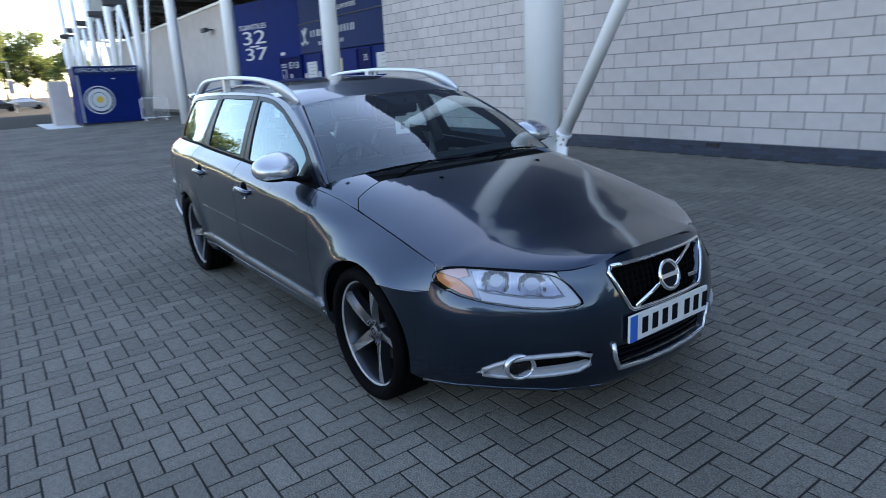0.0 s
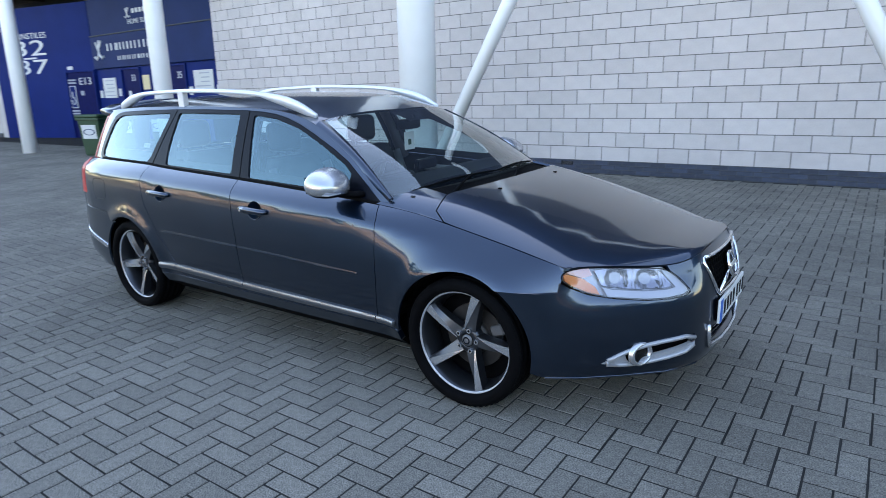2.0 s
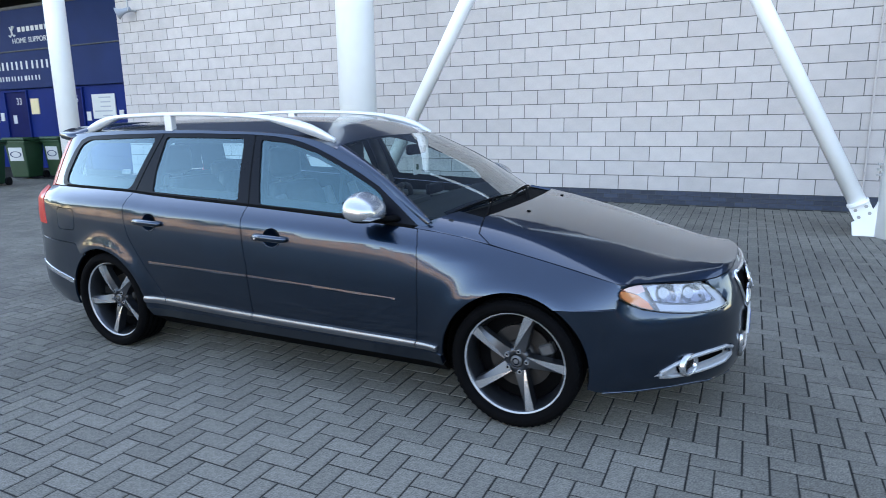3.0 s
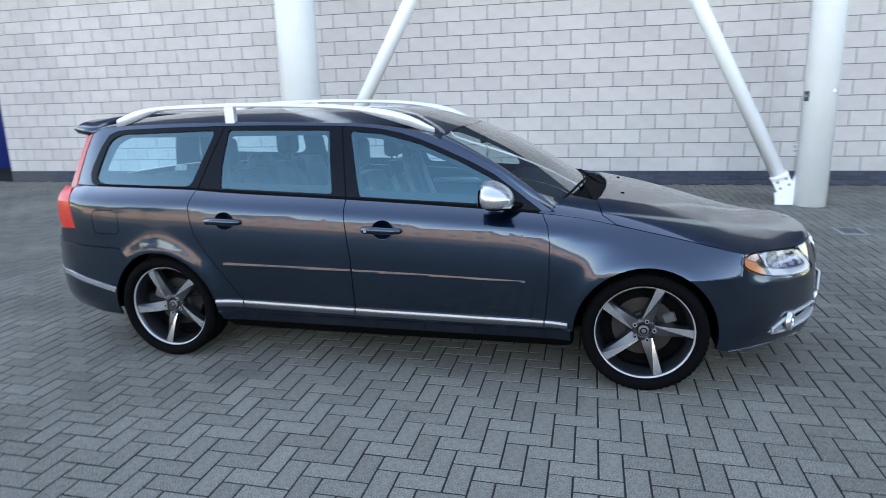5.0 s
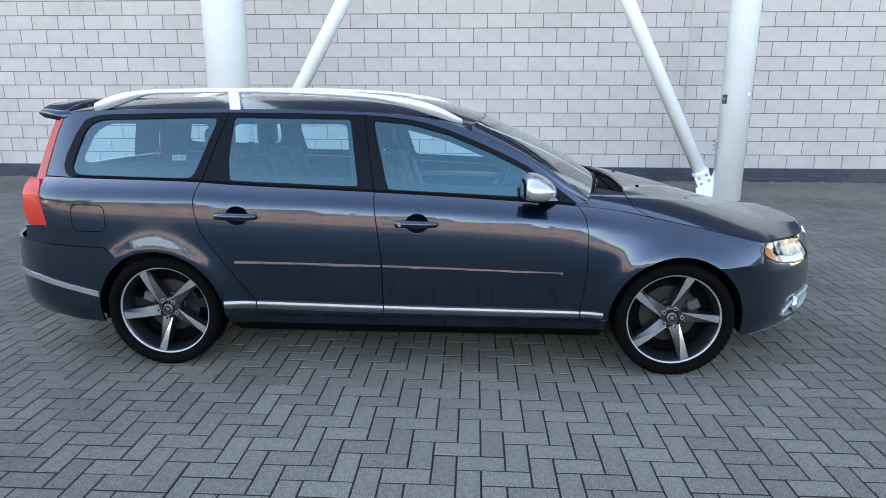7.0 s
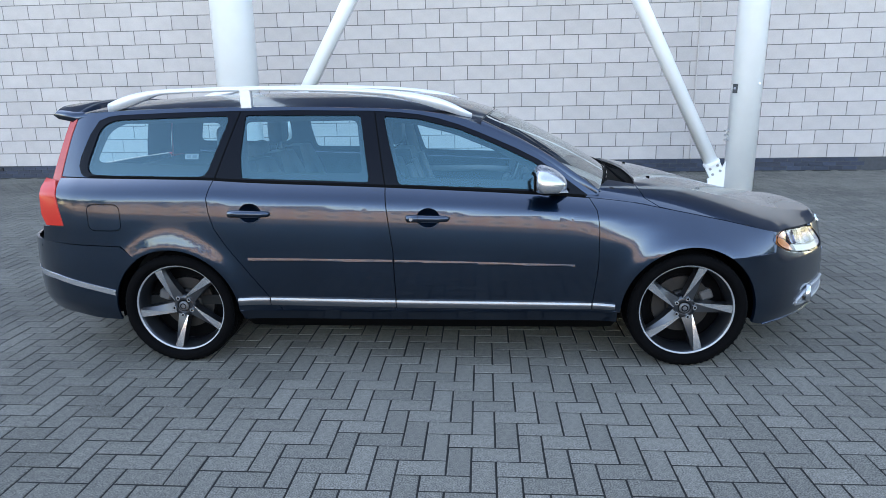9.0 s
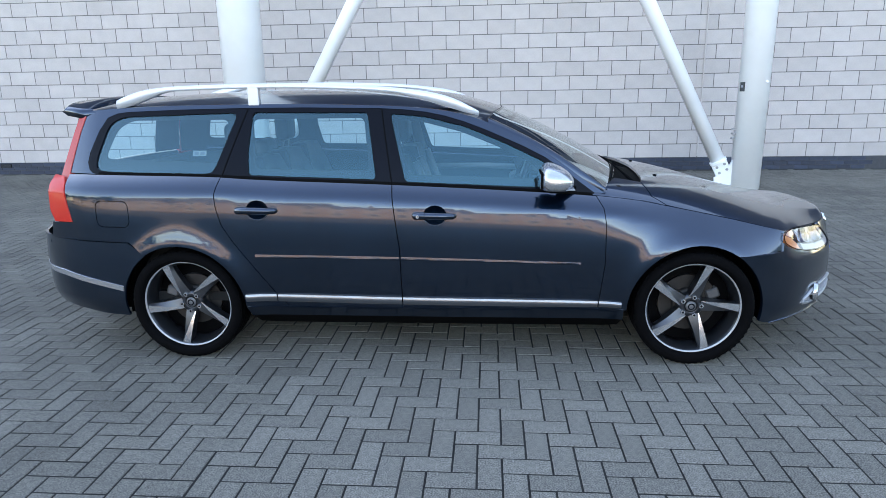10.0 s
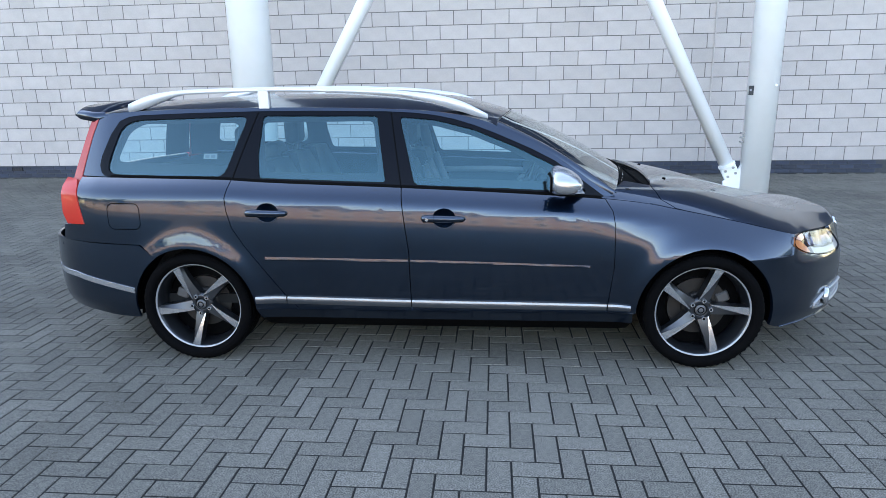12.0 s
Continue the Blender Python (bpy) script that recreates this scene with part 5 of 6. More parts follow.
# roof rails
for s in (-1, 1):
    RZ = curve([-1.80, -1.72, -1.60, -1.42, -.95, -.43, -.03, .12, .262], [1.425, 1.456, 1.484, 1.499, 1.506, 1.490, 1.450, 1.413, 1.350])
    RY = curve([-1.80, -1.0, -.3, .245], [.583, .605, .610, .590])
    bm = bmesh.new()
    xs = [-1.80 + 2.06 * k_ / 44 for k_ in range(45)]
    rings = []
    for x in xs:
        y, z = RY(x), RZ(x)
        tip = min(1.0, max(.06, (.262 - x) / .20)) ** .6
        w_, h_ = .019 * (.35 + .65 * tip), .013 * tip
        foot = max(0, 1 - (x + 1.80) / .30, 1 - (.245 - x) / .42)
        lo = z - h_ - foot * max(0, (z - h_) - (roof_pt(x, y).z - .01))
        prof = [(-w_, lo), (-w_, z), (-w_ * .6, z + h_), (w_ * .6, z + h_), (w_, z), (w_, lo)]
        rings.append([bm.verts.new((x, s * (y + a_), b_)) for a_, b_ in prof])
    for a_, b_ in zip(rings, rings[1:]):
        for k_ in range(6):
            bm.faces.new((a_[k_], a_[(k_ + 1) % 6], b_[(k_ + 1) % 6], b_[k_]))
    bm.faces.new(rings[0])
    bm.faces.new(rings[-1][::-1])
    bmesh.ops.recalc_face_normals(bm, faces=bm.faces)
    rl = part("roof_rail", bm, C_RAIL, car, "satin silver roof rail", smooth=True)
    zz = roof_pt(-.99, .605).z
    part("rail_foot", box(-1.022, -.960, s * .605 - .02, s * .605 + .02, zz - .012, RZ(-.99) - .004, .005), C_RAIL, rl)

# spoiler, tailgate, tail lamps, rear bumper
bm = bmesh.new()
rings = []
for k_ in range(-12, 13):
    y = .60 * k_ / 12
    e_ = abs(k_) / 12
    x0, x1 = -1.93 + .0 * e_, -2.13 - .05 * (1 - e_ ** 2)
    z0 = roof_pt(-1.93, min(abs(y), .55)).z + .012 - .03 * e_ ** 6
    z1 = 1.435 - .012 * e_ ** 2 - .035 * e_ ** 8
    rings.append([bm.verts.new(p) for p in ((x0, y, z0), ((x0 + x1) / 2, y, z0 + .008), (x1 + .02, y, z1 + .008), (x1, y, z1 - .006), (x1 + .03, y, z1 - .030), (x0 - .02, y, z0 - .05))])
for a_, b_ in zip(rings, rings[1:]):
    for k_ in range(6):
        bm.faces.new((a_[k_], a_[(k_ + 1) % 6], b_[(k_ + 1) % 6], b_[k_]))
bm.faces.new(rings[0])
bm.faces.new(rings[-1][::-1])
bmesh.ops.recalc_face_normals(bm, faces=bm.faces)
part("spoiler", bm, C_PAINT, car, "rear roof spoiler", smooth=True)
gx = curve([.66, .8, 1.0, 1.2, 1.40], [-2.20, -2.16, -2.14, -2.09, -2.02])
gy = curve([.66, .8, 1.0, 1.2, 1.40], [.79, .77, .69, .62, .55])


def gate_pt(s, z):
    return Vector((gx(z) - .13 * (1 - s * s), gy(z) * s, z))


panel("tailgate", [(-1, .66), (1, .66), (1, 1.03), (-1, 1.03)], gate_pt, REAR, C_PAINT, car, sides=(1,), step=0.12)
panel("rear_window", [(-.97, 1.035), (.97, 1.035), (.97, 1.39), (-.97, 1.39)], gate_pt, REAR, C_GLASS, car, "tinted rear window", sides=(1,), step=0.12, rim=0)[1].visible_shadow = False
lamp_u = [(-1.988, 1.362), (-2.035, 1.362), (-2.085, 1.17), (-2.13, 1.015), (-2.066, 1.012), (-2.043, 1.13), (-2.015, 1.27)]
lamp_l = [(-2.155, 1.04), (-2.074, 1.034), (-2.044, 1.0), (-2.026, .90), (-1.999, .793), (-2.12, .79), (-2.15, .85)]


def lamp_u_pt(x, z):
    p = green_pt(x, z)
    return Vector((x, p.y + .004, z))


t_u = panel("tail_lamp", lamp_u, lamp_u_pt, OUT, C_PINK, car, "tall pale red tail lamp", step=0.04, rim=0.03)
panel("lamp_segment", lamp_l, off_map(side_pt, .004), OUT, C_RED, t_u, "red lower lamp", step=0.04, rim=0.03)
rb_loop = [(ta(x=x) * 1.0, z) for x, z in ((-1.580, .611), (-1.67, .681), (-1.95, .688), (-2.1, .695), (-2.25, .70))]
rb_low = [(ta(x=x), z) for x, z in [(-2.25, .30), (-2.08, .275), (-1.9, .255)] + arch(REAR_X, .352, 191, 125, 12)]


def tail_side(u, v):
    return tail_pt(u, v)


half_r = rb_loop + [(0.0, .70), (0.0, .30)] + rb_low
bumper_r = panel("rear_bumper", half_r, tail_side, (-.6, 1, 0), C_PAINT, car, step=0.05, step2=0.03, gap=.001)
panel("bumper_strip", [(ta(x=-1.732), .432), (ta(x=-2.1), .512), (ta(x=-2.38), .53), (ta(x=-2.38), .503), (ta(x=-2.1), .482), (ta(x=-1.732), .402)], lambda u, v: tail_pt(u, v) + Vector((0, .006, 0)), (-.6, 1, 0), C_SILVER, bumper_r, "satin silver bumper strip", step=0.06, rim=0.01)

# front bumper with grille, intake and fog lamp openings
GR_T, GR_B, GR_TY, GR_BY = .702, .522, .305, .225
g_small = [(a_, z) for a_, z in ((-.30, GR_T - .003), (.30, GR_T - .003), (GR_BY, GR_B + .003), (-GR_BY, GR_B + .003))]
intake = [(-.295, .385), (.295, .385), (.285, .295), (-.285, .295)]


def fog_loop(s):
    pts = [(na(y=.735), .300), (na(y=.66), .352), (na(y=.58), .378), (na(y=.40), .388), (na(y=.405), .318), (na(y=.55), .296), (na(y=.66), .286)]
    return [(s * a_, z) for a_, z in pts]




def lamp_at(y, z, s=1):
    """A point of the lamp on the nose; the lamp stoops towards the grille."""
    fall = .036 * sstep(.86, .50, y)
    return (s * na(y=y), z - fall * (.5 + .5 * (z - .59) / .13))


LAMP = [(.832, .688), (.825, .707), (.795, .718), (.74, .7235), (.66, .7255), (.58, .7265), (.53, .723), (.497, .709), (.462, .672), (.430, .617), (.429, .601), (.45, .590), (.52, .584), (.60, .586), (.70, .598), (.768, .616), (.808, .643), (.828, .667)]
hl_pts = [lamp_at(*p_) for p_ in LAMP]
top_edge = [(0.0, .7475), (na(y=.08), .7455), (na(y=.16), .7395), (na(y=.25), .7305), (na(y=.33), .7195), (na(y=.40), .7065), (na(y=.452), .6985), (na(y=.50), .6965)]
low_hl = [lamp_at(*p_) for p_ in ((.490, .709), (.455, .672), (.422, .617), (.420, .598), (.45, .585), (.52, .580), (.60, .582), (.70, .594), (.771, .612), (.813, .640), (.834, .664), (.838, .622))]
edge = [(na(x=1.70), .616)] + [(na(x=x), z) for x, z in arch(HUB_X, .357, 55.5, -11, 12)]
bottom = [(na(x=1.80), .235), (na(x=1.95), .225), (na(x=2.15), .215), (na(x=2.30), .205)]
rt = top_edge + low_hl + edge + bottom
bump = rt + [(0, .20)] + [(-a_, z) for a_, z in rt[::-1] if a_ > 0.0001]
bumper_f = panel("front_bumper", bump, nose_pt, FRONT, C_PAINT, car, sides=(1,), holes=[g_small, intake, fog_loop(1), fog_loop(-1)], step=0.03, step2=0.02, rim=0.02)[1]
# normals at the sides of the nose point sideways, so turn none of them inwards
for (nm, lp_, d, m_) in (("grille_back", g_small, -.045, C_PLASTIC), ("intake_back", intake, -.06, C_PLASTIC)):
    big = inset_loop(lp_, -.02)
    panel(nm, [tuple(v) for v in big], lambda u, v, d=d: nose_pt(u, v, d), FRONT, m_, bumper_f, sides=(1,), step=0.05, rim=0)
bm = bmesh.new()
add_path(bm, [nose_pt(a_, z, .004) for a_, z in dense([(-.295, GR_T), (.295, GR_T), (.31, GR_T - .02), (.232, GR_B + .015), (.215, GR_B), (-.215, GR_B), (-.232, GR_B + .015), (-.31, GR_T - .02)], .05)] + [nose_pt(-.295, GR_T, .004)], .009, 8)
grille_ob = part("grille", bm, C_CHROME, car, "black grille in a chrome frame", smooth=True)
for k_ in range(7):
    z = GR_B + .022 + .024 * k_
    w_ = GR_BY + (GR_TY - GR_BY) * (z - GR_B) / (GR_T - GR_B) - .012
    bm = bmesh.new()
    add_path(bm, [nose_pt(-w_ + 2 * w_ * j_ / 10, z, -.018) for j_ in range(11)], .0045, 5)
    part("grille_bar", bm, C_PLASTIC, grille_ob)
for k_ in range(-9, 10):
    a_ = k_ * .030
    zt = GR_T - .008
    zb_ = GR_B + .008 + max(0, abs(a_) - GR_BY + .015) * (GR_T - GR_B) / (GR_TY - GR_BY)
    bm = bmesh.new()
    add_path(bm, [nose_pt(a_, zb_ + (zt - zb_) * j_ / 4, -.014) for j_ in range(5)], .004, 5)
    part("grille_bar", bm, C_PLASTIC, grille_ob)
bm = bmesh.new()
add_path(bm, [nose_pt(a_, GR_B + .01 + (GR_T - GR_B - .02) * (a_ + .20) / .40, .003) for a_ in (-.20, -.1, 0, .1, .20)], .010, 8)
part("diagonal_bar", bm, C_CHROME, grille_ob, smooth=True)
bc = nose_pt(0, .615, .012)
bx = Matrix.Translation(bc) @ Matrix.Rotation(radians(72), 4, "Y")
badge = part("badge", add_lathe(bmesh.new(), [(.046, -.006), (.049, .006), (.055, .010), (.064, .008), (.066, 0), (.064, -.008)], bx, 40, True), C_CHROME, grille_ob, "round chrome ring badge", smooth=True)
part("badge_disc", add_lathe(bmesh.new(), [(0.0, .001), (.048, .001)], bx, 32), C_TRIM, badge)
bm = box(-.010, .010, -.052, .052, .003, .010, .002)
bmesh.ops.transform(bm, matrix=bx, verts=bm.verts)
part("badge_bar", bm, C_CHROME, badge)
bm = box(-.008, .008, -.03, .03, 0, .006, .002)
bmesh.ops.transform(bm, matrix=Matrix.Translation(nose_pt(.18, .575, .0)) @ Matrix.Rotation(radians(80), 4, "Y"), verts=bm.verts)
part("grille_mark", bm, C_CHROME, grille_ob)
# number plate, its characters as bars
pl = part("number_plate", box(2.384, 2.396, -.26, .26, .395, .507, .003), C_PLATE, car, "white number plate with a blue end band")
part("plate_band", box(2.3962, 2.398, -.258, -.215, .397, .505), C_EU, pl)
part("plate_mount", box(2.34, 2.3835, -.24, .24, .40, .50), C_PLASTIC, pl)
for y0 in (-.185, -.120, -.055, .010, .095, .160, .222):
    w_ = .045 if y0 < .2 else .03
    part("plate_bar", box(2.3962, 2.398, y0, y0 + .036, .418, .485), C_TRIM, pl)
# lower intake frame
bm = bmesh.new()
fr = [(-.315, .405), (-.305, .345), (-.285, .292), (-.15, .286), (0, .284), (.15, .286), (.285, .292), (.305, .345), (.315, .405)]
add_path(bm, [nose_pt(a_, z, .006) for a_, z in fr], [.010, .011, .012, .011, .011, .011, .012, .011, .010], 8)
part("intake_frame", bm, C_SILVER, bumper_f, "satin silver intake surround", smooth=True)
for k_ in range(3):
    bm = bmesh.new()
    add_path(bm, [nose_pt(-.27 + .054 * j_, .315 + .024 * k_, -.02) for j_ in range(11)], .006, 5)
    part("intake_bar", bm, C_TRIM, bumper_f)
bm = bmesh.new()
lip_pts = [nose_pt(s_ * na(x=xx), .232 if xx < 2.2 else .222, .004) for s_, xx in ((-1, 1.82), (-1, 1.95), (-1, 2.1), (-1, 2.25), (-1, 2.34))] + [nose_pt(s_ * na(x=xx), .232 if xx < 2.2 else .222, .004) for s_, xx in ((1, 2.34), (1, 2.25), (1, 2.1), (1, 1.95), (1, 1.82))]
add_path(bm, lip_pts, .005, 6)
part("bumper_lip", bm, C_PAINT, bumper_f, smooth=True)
# fog lamps
for s in (-1, 1):
    fl = fog_loop(s)
    panel("fog_recess", [tuple(v) for v in inset_loop(fl, -.02)], lambda u, v: nose_pt(u, v, -.045), FRONT, C_PLASTIC, bumper_f, sides=(1,), step=0.05, rim=0)
    bm = bmesh.new()
    ring = dense(smooth_loop(fl, 1), .03)
    add_path(bm, [nose_pt(v.x, v.y, .003) for v in ring + [ring[0]]], .010, 8)
    fb = part("fog_bezel", bm, C_BEZEL, bumper_f, "satin silver fog lamp surround", smooth=True)
    # filled outer corner and lower blade of the surround
    f1 = [(s * na(y=.735), .300), (s * na(y=.672), .346), (s * na(y=.664), .335), (s * na(y=.660), .315), (s * na(y=.650), .296), (s * na(y=.66), .286)]
    panel("bezel_fill", f1, lambda u, v: nose_pt(u, v, .001), FRONT, C_BEZEL, fb, sides=(1,), step=0.03, rim=.02)
    f2 = [(s * na(y=.58), .318), (s * na(y=.405), .346), (s * na(y=.405), .318), (s * na(y=.55), .296), (s * na(y=.64), .287)]
    panel("bezel_blade", f2, lambda u, v: nose_pt(u, v, .002), FRONT, C_BEZEL, fb, sides=(1,), step=0.03, rim=.02)
    c0 = nose_pt(s * na(y=.615), .334, .004)
    nrm = Vector((.92, s * .42, 0.04)).normalized()
    q = Matrix.Translation(c0) @ nrm.to_track_quat("Z", "Y").to_matrix().to_4x4()
    rg = part("fog_ring", add_lathe(bmesh.new(), [(.044, -.03), (.046, .008), (.054, .014), (.064, .008), (.066, -.01)], q @ Matrix.Diagonal((1.0, .82, 1, 1)), 32), C_SILVER, fb, smooth=True)
    part("fog_bowl", add_lathe(bmesh.new(), [(0, -.03), (.03, -.022), (.046, -.002)], q @ Matrix.Diagonal((1.0, .82, 1, 1)), 28), C_PLASTIC, rg, smooth=True)
    part("fog_lens", add_lathe(bmesh.new(), [(0, .006), (.025, .004), (.045, -.002)], q @ Matrix.Diagonal((1.0, .82, 1, 1)), 28), C_LENS, rg, smooth=True)

# headlamps
for s in (-1, 1):
    hl = [(s * a_, z) for a_, z in hl_pts]
    lens_loop = [tuple(v) for v in smooth_loop(hl, 1)]
    back = panel("headlamp", [tuple(v) for v in inset_loop(lens_loop, -.004)], lambda u, v: nose_pt(u, v, -.035), FRONT, C_SHELL, car, "clear headlamp with an amber indicator", sides=(1,), step=0.03, rim=0.02)[1]
    ln = panel("lens", lens_loop, lambda u, v: nose_pt(u, v, .004), FRONT, C_LENS, back, sides=(1,), step=0.03, rim=0)[1]
    ln.visible_shadow = False
    def lamp_loop(pts, s=s):
        return [lamp_at(yy, zz, s) for yy, zz in pts]

    am = lamp_loop([(.826, .690), (.820, .696), (.778, .674), (.748, .642), (.735, .610), (.768, .621), (.805, .646), (.822, .668)])
    panel("indicator", am, lambda u, v: nose_pt(u, v, -.010), FRONT, C_AMBER, back, "amber indicator", sides=(1,), step=0.03, rim=0.02)
    am = lamp_loop([(.819, .700), (.815, .706), (.79, .715), (.762, .718), (.752, .690), (.778, .678)])
    panel("side_lamp", am, lambda u, v: nose_pt(u, v, -.009), FRONT, C_ROSE, back, "pale upper indicator lens", sides=(1,), step=0.03, rim=0.02)
    blade = lamp_loop([(.715, .603), (.60, .590), (.52, .588), (.45, .594), (.428, .604), (.430, .618), (.466, .673), (.500, .708), (.522, .713), (.512, .690), (.492, .655), (.478, .628), (.52, .622), (.60, .621), (.70, .630), (.726, .640)])
    panel("lamp_blade", blade, lambda u, v: nose_pt(u, v, -.008), FRONT, C_BEZEL, back, "silver lamp trim", sides=(1,), step=0.03, rim=0.026)
    bm = bmesh.new()
    add_path(bm, [nose_pt(*p_, -.012) for p_ in lamp_loop([(.728, .642), (.70, .632), (.60, .623), (.52, .624), (.480, .630), (.494, .655), (.514, .690), (.524, .715)])], .0018, 6)
    part("lamp_edge", bm, C_CAL, back)
    bowls = [lamp_at(.680, .674, s), lamp_at(.578, .670, s)]

    def bowl_pt(u, v, bowls=bowls):
        d = max(max(0.0, 1 - ((u - bu) / .055) ** 2 - ((v - bv) / .046) ** 2) for bu, bv in bowls)
        return nose_pt(u, v, -.012 - .030 * d ** .8 + .0012 * math.sin(u * 420))
    panel("reflector", lamp_loop([(.745, .708), (.72, .7145), (.66, .718), (.58, .718), (.536, .713), (.518, .690), (.498, .655), (.490, .636), (.52, .630), (.60, .629), (.70, .638), (.728, .648)]), bowl_pt, FRONT, C_REFL, back, "chrome reflector with two bowls", sides=(1,), step=0.012, rim=0.01)
    panel("lamp_housing", [tuple(v) for v in inset_loop(lens_loop, -.028)], lambda u, v: nose_pt(u, v, -.055), FRONT, C_PLASTIC, back, "black lamp housing", sides=(1,), step=0.05, rim=0)
    bm = bmesh.new()
    add_path(bm, [nose_pt(v[0], v[1], -.001) for v in [tuple(w) for w in dense(lens_loop, .04)]] + [nose_pt(*lens_loop[0], -.001)], .0022, 6)
    part("lamp_seal", bm, C_PLASTIC, back)

# door mirrors
for s in (-1, 1):
    hub = Vector((.632, s * .928, 1.020))
    bm = bmesh.new()
    bmesh.ops.create_uvsphere(bm, u_segments=36, v_segments=24, radius=1)
    for v in bm.verts:
        x, y, z = v.co
        sx = math.copysign(abs(x) ** .75, x)
        y, z = math.copysign(abs(y) ** .82, y), math.copysign(abs(z) ** .86, z)
        k_ = 1 - .18 * y * s * (1 if z > 0 else .4)
        v.co = Vector((sx * (.062 if x < 0 else .112), y * .120, z * (.082 if z > 0 else .064) * k_ - .012 * x))
        if v.co.x > 0:
            v.co.z *= 1 - .30 * (v.co.x / .112) * (1 if v.co.z > 0 else .3)
        if v.co.x < -.048:
            v.co.x = -.048
    bmesh.ops.translate(bm, verts=bm.verts, vec=hub)
    base_b = bm.copy()
    bmesh.ops.bisect_plane(bm, geom=list(bm.verts) + list(bm.edges) + list(bm.faces), plane_co=hub + Vector((0, 0, -.042)), plane_no=(0, 0, 1), clear_inner=True)
    bmesh.ops.bisect_plane(base_b, geom=list(base_b.verts) + list(base_b.edges) + list(base_b.faces), plane_co=hub + Vector((0, 0, -.0435)), plane_no=(0, 0, 1), clear_outer=True)
    mir = part("door_mirror", bm, C_SILVER, car, "satin silver door mirror", smooth=True)
    part("mirror_base", base_b, C_PLASTIC, mir, "black lower shell", smooth=True)
    bm = bmesh.new()
    add_path(bm, [(.66, s * .90, .985), (.69, s * .855, .968), (.72, s * .81, .958), (.74, s * .775, .955)], [.034, .032, .036, .044], 12)
    for v in bm.verts:
        v.co.z = .962 + (v.co.z - .962) * .42
    part("mirror_arm", bm, C_PLASTIC, mir, smooth=True)
    part("mirror_frame", box(.575, .583, s * .928 - .082, s * .928 + .082, .982, 1.066, .003), C_PLASTIC, mir)
    part("mirror_glass", box(.572, .5745, s * .928 - .074, s * .928 + .074, .988, 1.060, .001), C_CHROME, mir)
    part("mirror_trim", box(.690, .742, min(s * .93, s * 1.02), max(s * .93, s * 1.02), .982, .987, .002), C_BEZEL, mir)

# wheels


